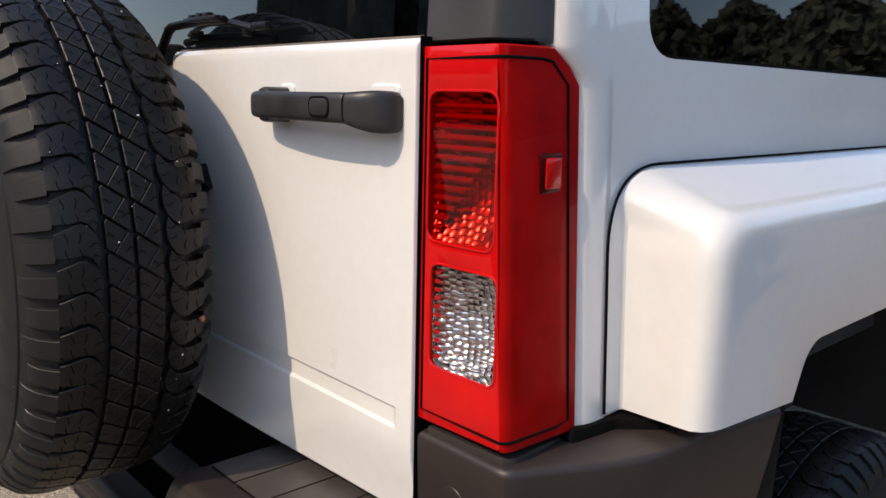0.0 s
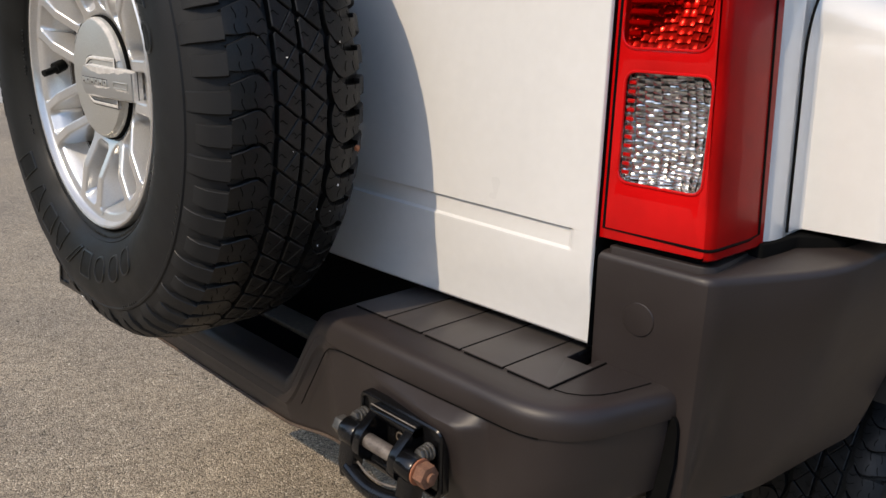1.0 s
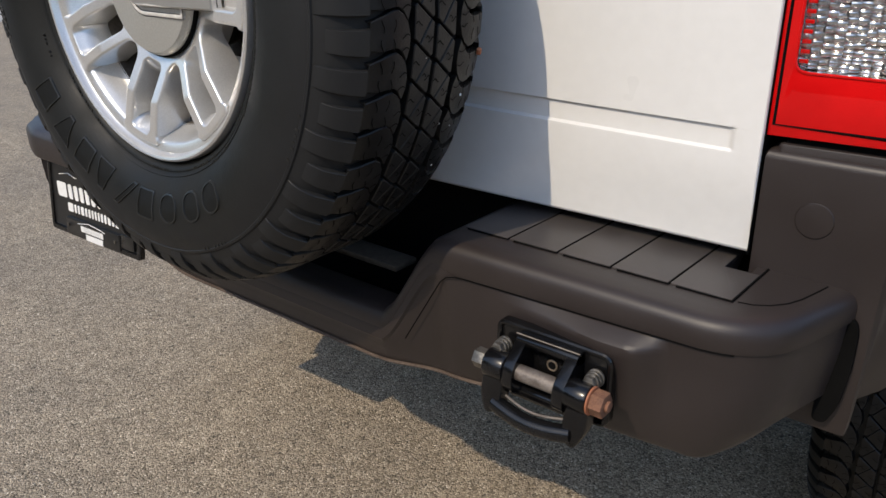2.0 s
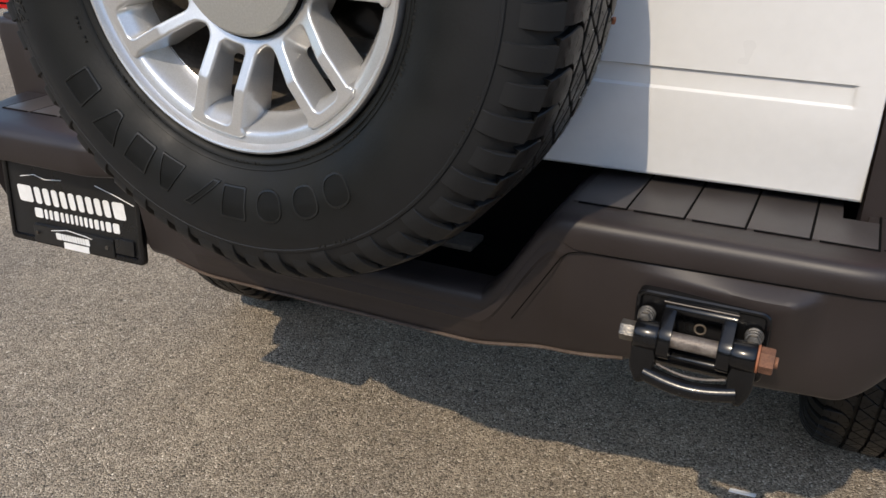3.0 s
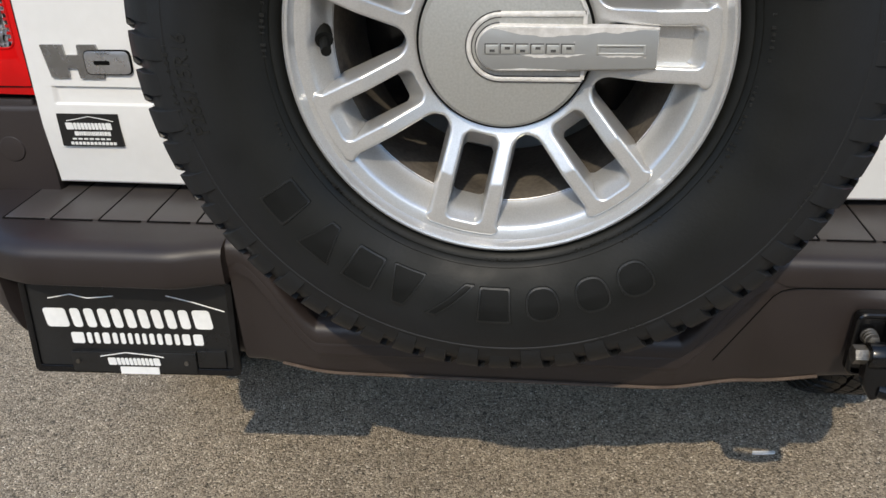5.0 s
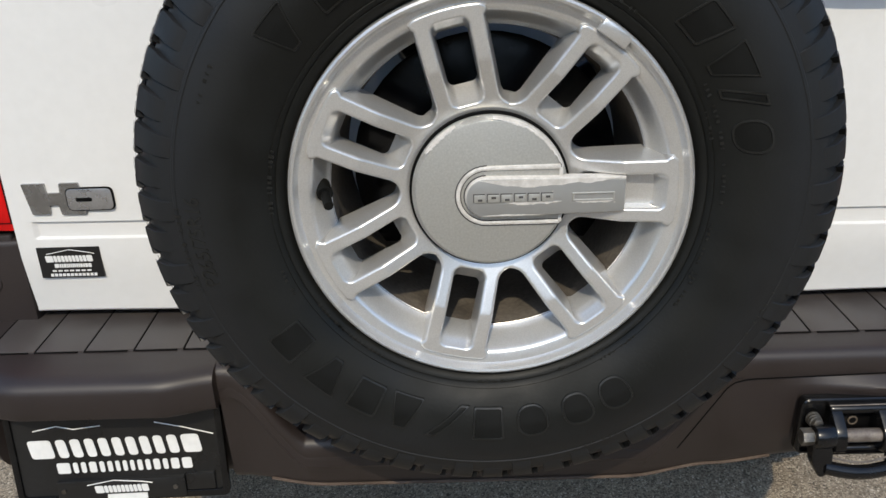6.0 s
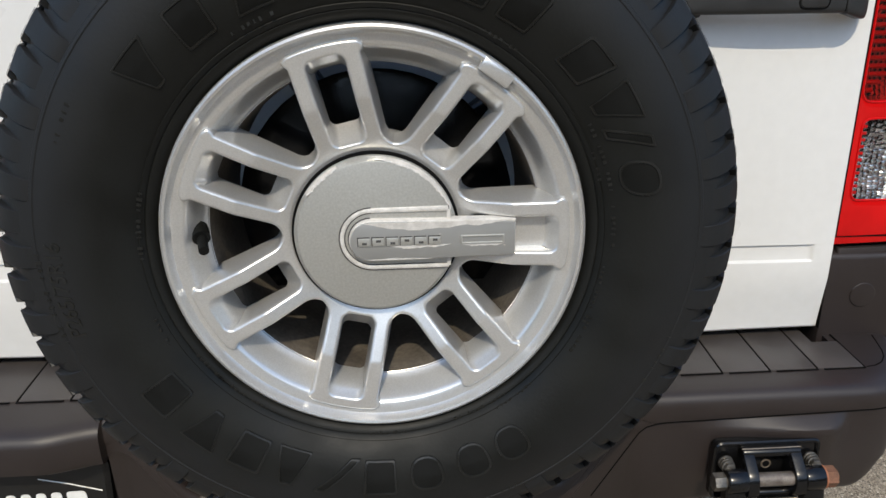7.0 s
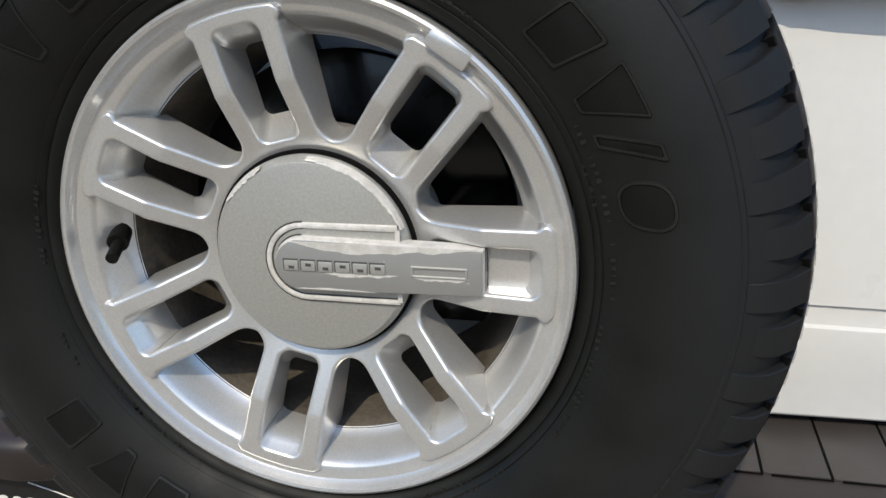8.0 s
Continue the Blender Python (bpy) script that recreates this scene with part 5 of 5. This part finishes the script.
BLOCK = rounded([(-0.018, -0.020), (0.018, -0.020), (0.018, 0.020), (-0.018, 0.020)], 0.003, 3)
SLIM = rounded([(-0.006, -0.021), (0.006, -0.021), (0.006, 0.021), (-0.006, 0.021)], 0.002, 3)
WEDGE = rounded([(-0.006, 0.021), (0.006, 0.021), (0.020, -0.021), (-0.020, -0.021)], 0.002, 3)
TURNED = rounded([(-0.020, 0.021), (0.020, 0.021), (0.006, -0.021), (-0.006, -0.021)], 0.002, 3)
ROUND = round_shape(0.0185, 0.0195)
for a, shape, lean in ((301.2, ROUND, 0.0), (291.2, ROUND, 0.0), (279.8, ROUND, 0.0), (268.8, BLOCK, 0.0), (258.8, SLIM, 0.9), (247.6, WEDGE, 0.0), (237.6, BLOCK, 0.0), (226.6, TURNED, 0.0), (214.6, BLOCK, 0.0)):
    raised_mark(shape, a, 0.2770, lean)
for a, shape, lean in ((138.0, TURNED, 0.1), (124.8, BLOCK, 0.1), (112.0, WEDGE, 0.1), (99.5, BLOCK, 0.1), (87.0, ROUND, 0.1), (76.0, SLIM, 0.1), (68.0, BLOCK, 0.1), (58.0, BLOCK, 0.1), (41.5, BLOCK, 0.2), (31.0, TURNED, 0.2), (23.4, SLIM, 0.55), (14.2, ROUND, 0.2)):
    raised_mark(shape, a, 0.2755, lean)
for a0, n, r in ((352, 12, 0.243), (182, 14, 0.2385), (315, 10, 0.240), (236, 12, 0.2330), (222, 9, 0.2330), (62, 7, 0.240), (22, 6, 0.240), (29, 14, 0.2475), (8, 8, 0.2475), (338, 9, 0.246), (205, 6, 0.2455), (276, 9, 0.2330), (306, 12, 0.2330), (120, 8, 0.2465), (340, 8, 0.3330), (298, 7, 0.3325), (158, 6, 0.3170), (196, 14, 0.3350)):
    bm = bmesh.new()
    for k in range(n):
        a = radians(a0 - 1.4 * k)
        m = Matrix.Translation((WX + r * math.cos(a), wall_y(r), WZ + r * math.sin(a))) @ Euler((0, -a, 0)).to_matrix().to_4x4()
        if (k * 7 + n) % 5:
            add_box(bm, (0, 0, 0), (0.0036 + 0.0020 * ((k * 13) % 3) / 2, 0.0016, 0.0016 + 0.0018 * ((k * 5) % 4) / 3), 0.0, m)
    part("small_print", bm, mark_rubber, tyre)
bm = letters("P265/75R16", 0.025, 0.0007)
RT = 0.3165
for v in bm.verts:
    a = radians(186.0) - v.co.x * 0.86 / RT
    r = RT + v.co.y
    v.co = Vector((WX + r * math.cos(a), wall_y(r) - 0.0002 - v.co.z, WZ + r * math.sin(a)))
part("size_marking", bm, mark_rubber, tyre, "raised size marking")

bm = bmesh.new()
rng = random.Random(21)
for k in range(20):
    a, y, q = radians(rng.uniform(-38, 62)), rng.uniform(0.012, 0.19), rng.uniform(0.0005, 0.0013)
    add_box(bm, (0, 0, 0), (q, q * rng.uniform(1, 2.5), q * rng.uniform(1, 2)), 0.0, Matrix.Translation((WX + 0.3955 * math.cos(a), y, WZ + 0.3955 * math.sin(a))) @ Euler((rng.uniform(0, 3), -a, rng.uniform(0, 3))).to_matrix().to_4x4())
tagged(part("grit_speck", bm, sign_white, tyre, "tiny pale grit stuck in the tread"), kind="stuff")
a = math.atan2(-0.0665, 0.378)
part("wedged_pebble", box((0, 0, 0), (0.005, 0.006, 0.007), 0.001, Matrix.Translation((WX + 0.391 * math.cos(a), 0.188, WZ + 0.391 * math.sin(a))) @ Euler((0.5, -a, 0.4)).to_matrix().to_4x4()), rust_orange, tyre, "small orange pebble wedged in the tread")

# spare rim: turned ring, seven double spokes, hub cap
rim_prof = [(0.219, 0.020), (0.2208, 0.006), (0.2208, -0.0035), (0.2195, -0.0072), (0.2170, -0.0088), (0.2145, -0.0078), (0.2132, -0.0048), (0.2122, -0.0012), (0.2100, 0.0016), (0.2075, 0.0022), (0.2060, 0.0028), (0.2000, 0.0040), (0.1975, 0.0056), (0.1950, 0.0095),
            (0.1905, 0.020), (0.1860, 0.030), (0.1815, 0.038), (0.1790, 0.040)]
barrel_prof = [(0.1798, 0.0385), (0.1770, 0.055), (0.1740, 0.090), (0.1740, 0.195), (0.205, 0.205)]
rim = part("spare_rim", grid(ring_rows(rim_prof, 144, WX, WZ), close_u=True), silver, suv, "silver alloy wheel with seven double spokes")


part("rim_barrel", grid(ring_rows(barrel_prof, 96, WX, WZ), close_u=True), barrel_brown, rim, "dark brown inner barrel of the wheel")


def dish(r):
    """How far the spokes' faces lie behind the rim's face."""
    return -0.0016 + 0.075 * (0.205 - r) + (0.32 * (0.148 - r) if r < 0.148 else 0.0)


def star(u, r, x):
    """Distance inside the outline of one double spoke with its share of the hub."""
    w = 0.0343 + 0.0026 * (r - 0.10) / 0.095 + 0.0040 * smooth(0.192, 0.1995, r)
    leg = w - abs(u)
    end = 0.2056 - r
    if leg < 0.006 and end < 0.006:
        leg = 0.006 - math.hypot(0.006 - leg, 0.006 - end)
    else:
        leg = min(leg, end)
    hub = 0.1005 - r
    k = 0.016
    h = max(k - abs(leg - hub), 0.0) / k
    return max(leg, hub) + h * h * k * 0.25


def slot(u, r):
    """Distance outside the long slot between the two spokes of a pair."""
    t = (r - 0.15) / 0.08
    a, c = abs(u) - (0.0188 + 0.0014 * t - 0.0085), abs(r - 0.1460) - (0.0455 - 0.0085)
    return math.hypot(max(a, 0.0), max(c, 0.0)) + min(max(a, c), 0.0) - 0.0085


def double_spoke(ang):
    """One seventh of the wheel's face: a plate clipped by the two outlines, with rounded, drafted walls."""
    nr, na = 56, 52
    r0, r1 = 0.0800, 0.2120
    half = math.pi / 7
    C0 = 0.0034

    def uv(i, j):
        r = lerp(r0, r1, j / nr)
        q = lerp(-half, half, i / na)
        return (q, r)

    def field(q, r):
        # across the spoke is measured along the arc near the hub and straight further out
        u = r * math.sin(q)
        rad = r * math.cos(q)
        return min(star(u, r, rad), slot(u, rad)) - C0

    def at(q, r, y):
        return (WX + r * math.cos(ang + q), y, WZ + r * math.sin(ang + q))
    bm = bmesh.new()
    val = [[field(*uv(i, j)) for j in range(nr + 1)] for i in range(na + 1)]
    verts = {}
    rim_edge = {}

    def corner_vert(i, j):
        if (i, j) not in verts:
            q, r = uv(i, j)
            verts[(i, j)] = bm.verts.new(at(q, r, dish(r)))
        return verts[(i, j)]

    def cross(a, b):
        key = (min(a, b), max(a, b))
        if key not in verts:
            (qa, ra), (qb, rb) = uv(*key[0]), uv(*key[1])
            t0, t1 = 0.0, 1.0
            fa = val[key[0][0]][key[0][1]]
            for n in range(14):
                t = (t0 + t1) / 2
                if (field(lerp(qa, qb, t), lerp(ra, rb, t)) > 0) == (fa > 0):
                    t0 = t
                else:
                    t1 = t
            q, r = lerp(qa, qb, t0), lerp(ra, rb, t0)
            verts[key] = bm.verts.new(at(q, r, dish(r)))
            rim_edge[verts[key]] = (q, r)
        return verts[key]
    for i in range(na):
        for j in range(nr):
            ring = [(i, j), (i + 1, j), (i + 1, j + 1), (i, j + 1)]
            poly = []
            for n in range(4):
                a, b = ring[n], ring[(n + 1) % 4]
                ia, ib = val[a[0]][a[1]] > 0, val[b[0]][b[1]] > 0
                if ia:
                    poly.append(corner_vert(*a))
                if ia != ib:
                    poly.append(cross(a, b))
            if len(poly) > 2:
                bm.faces.new(poly)
    edges = [e for e in bm.edges if len(e.link_faces) == 1 and e.verts[0] in rim_edge and e.verts[1] in rim_edge]
    # walls: each ring moves off the outline and back
    rings = {}
    for v, (q, r) in rim_edge.items():
        u, rad = r * math.sin(q), r * math.cos(q)
        y = dish(r)
        e = 1e-4
        g = []
        for du, dr in ((e, 0.0), (0.0, e)):
            f = [min(star(u + s * du, math.hypot(u + s * du, rad + s * dr), 0), slot(u + s * du, rad + s * dr)) for s in (-1, 1)]
            g.append((f[0] - f[1]) / (2 * e))
        n = math.hypot(*g) or 1.0
        gu, gr = g[0] / n, g[1] / n
        inside = slot(u, rad) < star(u, r, rad)
        if inside:
            end = -0.0120 * smooth(0.178, 0.190, rad) + 0.0165 * smooth(0.120, 0.106, rad)
            last = ((0.0038, y + 0.010, 0.40), (0.0046, y + 0.0185, 0.75), (0.0052, 0.046, 1.0))
        else:
            end = 0.0
            last = ((0.0042, y + 0.010, 0), (0.0054, y + 0.021, 0), (0.0076, 0.050, 0))
        col = [v]
        for off, yy, fe in ((0.0012, y + 0.0003, 0), (0.0023, y + 0.0012, 0), (0.0031, y + 0.0028, 0.02), (0.0034, y + 0.0044, 0.06), *last):
            uu, rd = u + gu * off, rad + gr * off + end * fe
            ca, sa = math.cos(ang), math.sin(ang)
            col.append(bm.verts.new((WX + rd * ca - uu * sa, max(yy, y), WZ + rd * sa + uu * ca)))
        rings[v] = col
    for e in edges:
        a, b = rings[e.verts[0]], rings[e.verts[1]]
        for n in range(len(a) - 1):
            bm.faces.new((a[n], a[n + 1], b[n + 1], b[n]))
    bmesh.ops.recalc_face_normals(bm, faces=bm.faces)
    if sum(f.normal.y * f.calc_area() for f in bm.faces) > 0:
        bmesh.ops.reverse_faces(bm, faces=bm.faces)
    return bm


for k in range(7):
    ang = TAU * k / 7
    part("double_spoke", double_spoke(ang), silver, rim, angle=50)
hub_prof = [(0.060, 0.032), (0.0985, 0.034), (0.104, 0.056), (0.104, 0.07)]
part("hub", grid(ring_rows(hub_prof, 96, WX, WZ), close_u=True), silver, rim)
cap_prof = [(0.0868, 0.030), (0.0868, 0.0180), (0.0862, 0.0155), (0.0822, 0.0102), (0.0805, 0.0097), (0.0, 0.0080)]
cap = part("centre_cap", grid(ring_rows(cap_prof[3:], 96, WX, WZ), close_u=True), cap_grey, rim, "grey hub cap with worn edges")
part("cap_gap", grid(ring_rows([(0.0860, 0.0205), (0.0896, 0.0213), (0.0899, 0.028)], 96, WX, WZ), close_u=True), black_gap, rim)
part("cap_edge", grid(ring_rows(cap_prof[:4], 96, WX, WZ), close_u=True), cap_grey, rim)


def edge_wear(a0, a1, seed):
    """A patch on the hub cap's edge where the paint has worn off, with a ragged inner border."""
    rg = random.Random(seed)
    n = 40
    inner = [0.0828 - 0.0020 * rg.random() for k in range(n + 1)]
    rows = []
    for f, y in ((0.0, 0.0092), (0.45, 0.0098), (1.0, 0.0150)):
        row = []
        for k in range(n + 1):
            a = radians(lerp(a0, a1, k / n))
            r = lerp(lerp(0.0838, inner[k], min(1.0, 5.0 * k / n, 5.0 * (n - k) / n)), 0.08635, f)
            row.append((WX + r * math.cos(a), y, WZ + r * math.sin(a)))
        rows.append(row)
    return facing(grid(rows), (0, -1, 0))


part("worn_edge", edge_wear(20, 88, 3), cream_wear, rim, "worn pale edge of the hub cap")
part("worn_edge", edge_wear(116, 146, 4), cream_wear, rim)
LZ = WZ - 0.002


def stadium(x0, x1, h, n=16, taper=0.0):
    """A bar with a round end at x0, about x = 0, and a straight end at x1."""
    pts = [(x0 + h + h * math.cos(a), h * math.sin(a)) for a in [math.pi / 2 + math.pi * k / n for k in range(n + 1)]]
    return pts + [(x1, -h + taper), (x1, h - taper)]


def shifted(o):
    return [(WX + x, LZ + z) for x, z in o]


part("lever_surround", prism(shifted(stadium(-0.0385, 0.0775, 0.0345)), 0.0064, 0.012, 0.0025, (shifted(stadium(-0.033, 0.0765, 0.029)),)), cream_wear, rim, "worn pale surround of the cap lever")
part("lever_channel", prism(shifted(stadium(-0.034, 0.0782, 0.030)), 0.0088, 0.012), cap_grey, rim)
part("lever_rim", prism(shifted(stadium(-0.0285, 0.1478, 0.0232, taper=0.0030)), 0.0008, 0.014, 0.003), cream_wear, rim, "worn pale edge of the cap lever")
part("lever", prism(shifted(stadium(-0.0268, 0.1465, 0.0212, taper=0.0028)), -0.0012, 0.012, 0.0010), worn_grey, rim, "grey cap lever with plain raised bars")


def chip(x0, x1, z0, z1, seed, up):
    """A chipped patch of bare plastic with one ragged edge."""
    rg = random.Random(seed)
    n = 26
    ragged = []
    v = 0.5
    for k in range(n + 1):
        v = min(1.0, max(0.0, v + rg.uniform(-0.28, 0.28)))
        e = min(1.0, 4.0 * k / n, 4.0 * (n - k) / n)
        ragged.append((lerp(x0, x1, k / n), (z0 if up else z1) + (1 if up else -1) * (z1 - z0) * (0.35 + 0.65 * v) * e))
    base = [(x1, z0 if up else z1), (x0, z0 if up else z1)]
    return prism([(WX + x, LZ + z) for x, z in base + ragged[1:-1]], -0.00145, -0.0011)


part("worn_chip", chip(-0.014, 0.1450, 0.0118, 0.0206, 5, False), cream_wear, rim, "chipped pale wear along the lever")
part("worn_chip", chip(0.014, 0.078, -0.0112, -0.0046, 8, False), cream_wear, rim)
part("worn_chip", chip(0.090, 0.136, -0.0105, -0.0050, 9, False), cream_wear, rim)
part("worn_chip", chip(-0.010, 0.060, -0.0205, -0.0175, 12, True), cream_wear, rim)
for k in range(6):
    x = WX - 0.0123 + 0.0148 * k
    # dark backing that draws the shade round each bar
    part("bar_shade", box((x - 0.0006, -0.0013, LZ + 0.0008), (0.0130, 0.0010, 0.0098)), dark_grey, rim)
    part("raised_bar", box((x, -0.0017, LZ + 0.0002), (0.0122, 0.0022, 0.0088), 0.0006), cap_grey, rim)
    part("bar_slot", box((x + 0.0004, -0.0027, LZ + (0.0014 if k % 2 else -0.0012)), (0.0050, 0.0006, 0.0026)), dark_grey, rim)
def outline_tube(o, y, r):
    return tube([(x, y, z) for x, z in o], r, 6)


# dark grey lines drawn in for the shade along the lever's steps
part("lever_shade_line", outline_tube(shifted(stadium(-0.0388, 0.0770, 0.0348))[::-1], 0.0082, 0.0007), dark_grey, rim)
part("lever_shade_line", outline_tube(shifted(stadium(-0.0331, 0.0765, 0.0291))[::-1], 0.0084, 0.0007), dark_grey, rim)
part("lever_shade_line", outline_tube(shifted(stadium(-0.0290, 0.1478, 0.0237, taper=0.0030))[::-1], 0.0076, 0.0008), dark_grey, rim)
part("lever_slot", prism(rect(WX + 0.089, LZ - 0.0048, WX + 0.135, LZ + 0.0048, 0.0008), -0.0026, 0.004, 0.0006, (rect(WX + 0.091, LZ - 0.0030, WX + 0.133, LZ + 0.0030, 0.0004),)), cap_grey, rim)
part("slot_floor", prism(rect(WX + 0.148, WZ - 0.0245, WX + 0.190, WZ + 0.0245, 0.004), 0.017, 0.03), silver, rim)
part("valve_stem", tube([(-0.187, 0.030, 1.140), (-0.181, 0.010, 1.133), (-0.177, -0.004, 1.129)], 0.0055, 10), letter_rubber, rim, "black rubber valve stem")
part("valve_base", rod((-0.1885, 0.032, 1.142), (-0.183, 0.016, 1.136), 0.0095, 14), letter_rubber, rim)
a = radians(54.0)
m = Matrix.Translation((WX + 0.2115 * math.cos(a), -0.0045, WZ + 0.2115 * math.sin(a))) @ Euler((0, -a, 0)).to_matrix().to_4x4()
part("balance_weight", box((0, 0, 0), (0.015, 0.010, 0.036), 0.003, m), silver, rim, "grey clip-on balance weight")
carrier = part("wheel_carrier", rod((WX, 0.06, WZ), (WX, 0.30, WZ), 0.085, 40, bevel=0.004), black_steel, suv, "black steel spare wheel carrier")
for a in (0.5, 2.2, 3.9, 5.4):
    part("carrier_arm", tube([(WX, 0.26, WZ), (WX + 0.15 * math.cos(a), 0.27, WZ + 0.15 * math.sin(a)), (WX + 0.21 * math.cos(a), 0.302, WZ + 0.21 * math.sin(a))], 0.022, 10), black_steel, carrier)
# black part-disc added to shade the upper openings between the spokes
backing_outline = [(WX + 0.160 * math.cos(radians(q)), WZ + 0.160 * math.sin(radians(q))) for q in range(-38, 219, 8)]
part("dark_backing", prism(backing_outline, 0.118, 0.128, 0.002), black_steel, carrier)
part("carrier_hub", box((WX, 0.15, WZ), (0.12, 0.10, 0.12), 0.02), black_steel, carrier)

# road wheels
road_tyre = make_tyre(suv, "road_tyre", 0.0, 0.0, 60, "dusty black all-terrain road tyre")
road_rim = part("road_rim", grid(ring_rows(rim_prof[1:15], 72, 0, 0) + ring_rows([(0.12, 0.03), (0.0, 0.03)], 72, 0, 0), close_u=True), silver, suv, "silver alloy road wheel")
road_tyre.matrix_basis = road_rim.matrix_basis = pose(XC + 0.935, 1.14, 0.394, 0, 0, 90)
for x, y, rz in ((XC - 0.935, 1.14, -90), (XC + 0.935, 4.05, 90), (XC - 0.935, 4.05, -90)):
    copy_thing(road_tyre, pose(x, y, 0.394, 0, 0, rz))
    copy_thing(road_rim, pose(x, y, 0.394, 0, 0, rz))
part("rear_axle", rod((XC - 0.75, 1.14, 0.398), (XC + 0.75, 1.14, 0.398), 0.05, 16), under_dark, suv)


# ---- parked car across the lot ----
def parked_car(paint, label):
    car = thing("parked_car", label, "car", "cars parked across the lot")
    prof = [(-2.25, 0.42), (-2.3, 0.75), (-2.2, 0.95), (-1.5, 1.02), (-0.9, 1.42), (0.6, 1.48), (1.4, 1.05), (2.1, 0.92), (2.25, 0.65), (2.2, 0.35)]
    rows = []
    for x, k in ((-0.86, 0.86), (-0.90, 0.97), (-0.84, 1.0), (0.84, 1.0), (0.90, 0.97), (0.86, 0.86)):
        rows.append([(y * k, x * (0.84 if z > 1.1 else 1.0), 0.3 + (z - 0.3) * k) for y, z in rounded(prof, 0.15, 4)])
    part("body", grid(rows, close_u=True, cap=True), paint, car)
    for s in (-1, 1):
        part("side_glass", facing(sheet_of(rounded([(-1.25, 1.03), (1.15, 1.03), (0.55, 1.36), (-0.85, 1.34)], 0.05, 4), s * 0.80, lambda x, y, z: (x, y, z)), (0, s, 0)), tinted_glass, car)
        for y in (-1.35, 1.4):
            w = part("wheel", rod((y, s * 0.70, 0.33), (y, s * 0.91, 0.33), 0.33, 36, bevel=0.03), rubber, car)
            part("wheel_rim", rod((y, s * 0.86, 0.33), (y, s * 0.925, 0.33), 0.21, 28, bevel=0.015), silver, w)
    return car


dark_paint = surface("dark_paint", (0.02, 0.022, 0.025), (0.03, 0.032, 0.036), 0.3, 0.3, 4.0, bump=0.0, coat=1.0)
far_car = parked_car(dark_paint, "dark saloon car parked across the asphalt lot")
far_car.matrix_basis = pose(-14.6, 5.6, 0, 0, 0, 60)
# added out of view: a dark body that cuts light on the wagon's side
unseen_car = parked_car(dark_paint, "unseen dark saloon car added beside the white wagon to darken its side")
unseen_car.matrix_basis = pose(4.1, 3.4, 0, 0, 0, 90)


# ---- woods at the edge of the lot, out of view, heights set for reflections ----
leaf_green = surface("leaf_green", (0.020, 0.032, 0.010), (0.060, 0.085, 0.028), 0.7, 0.0, 0.6, 9.0, 0.0)
# paler leaves on added trees, to brighten what the body side mirrors
leaf_reflect = surface("leaf_reflect", (0.055, 0.068, 0.040), (0.115, 0.130, 0.085), 0.7, 0.0, 0.6, 9.0, 0.0)
rng = random.Random(11)
verts, faces, tones = [], [], []
for k in range(330):
    a = math.pi * (1.08 + 2.0 * k / 330) + rng.uniform(-0.02, 0.02)
    d = rng.uniform(46, 62)
    bx, by, h = d * math.cos(a), d * math.sin(a), rng.uniform(3.0, 4.4) * 3.3 if math.sin(a) < -0.55 else rng.uniform(8.2, 9.0) if math.sin(a) > 0.0 and math.cos(a) > -0.3 else rng.uniform(2.6, 3.6)
    big = 1.0 + 0.09 * h
    small = 0.30 if math.sin(a) > -0.1 else 1.0
    for q in range(130 if small == 1.0 else 620):
        f = rng.random() ** 0.8
        w = (2.6 + 0.12 * h) * math.sin(math.pi * min(1.0, 0.12 + 0.86 * f)) * rng.uniform(0.5, 1.0)
        g = rng.uniform(0, 6.283)
        c = Vector((bx + w * math.cos(g), by + w * math.sin(g), 0.4 + f * h))
        m = Euler((rng.uniform(0, 6), rng.uniform(0, 6), rng.uniform(0, 6))).to_matrix() * rng.uniform(0.35, 0.9) * big * small
        n = len(verts)
        verts += [c + m @ Vector(p) for p in ((-1, -0.6, 0), (0.9, -0.8, 0.2), (1.1, 0.7, -0.1), (-0.8, 0.9, 0.25), (0.1, 0.1, 0.6))]
        faces += [(n, n + 1, n + 4), (n + 1, n + 2, n + 4), (n + 2, n + 3, n + 4), (n + 3, n, n + 4)]
        tones += [0 if small == 1.0 else 1] * 4
woods_mesh = bpy.data.meshes.new("far_woods")
woods_mesh.from_pydata(verts, [], faces)
woods_mesh.materials.append(leaf_green)
woods_mesh.materials.append(leaf_reflect)
woods_mesh.polygons.foreach_set("material_index", tones)
tagged(new("far_woods", woods_mesh), "dark green leafy woods edging the car park, extended out of view for reflections", "woods", kind="stuff")
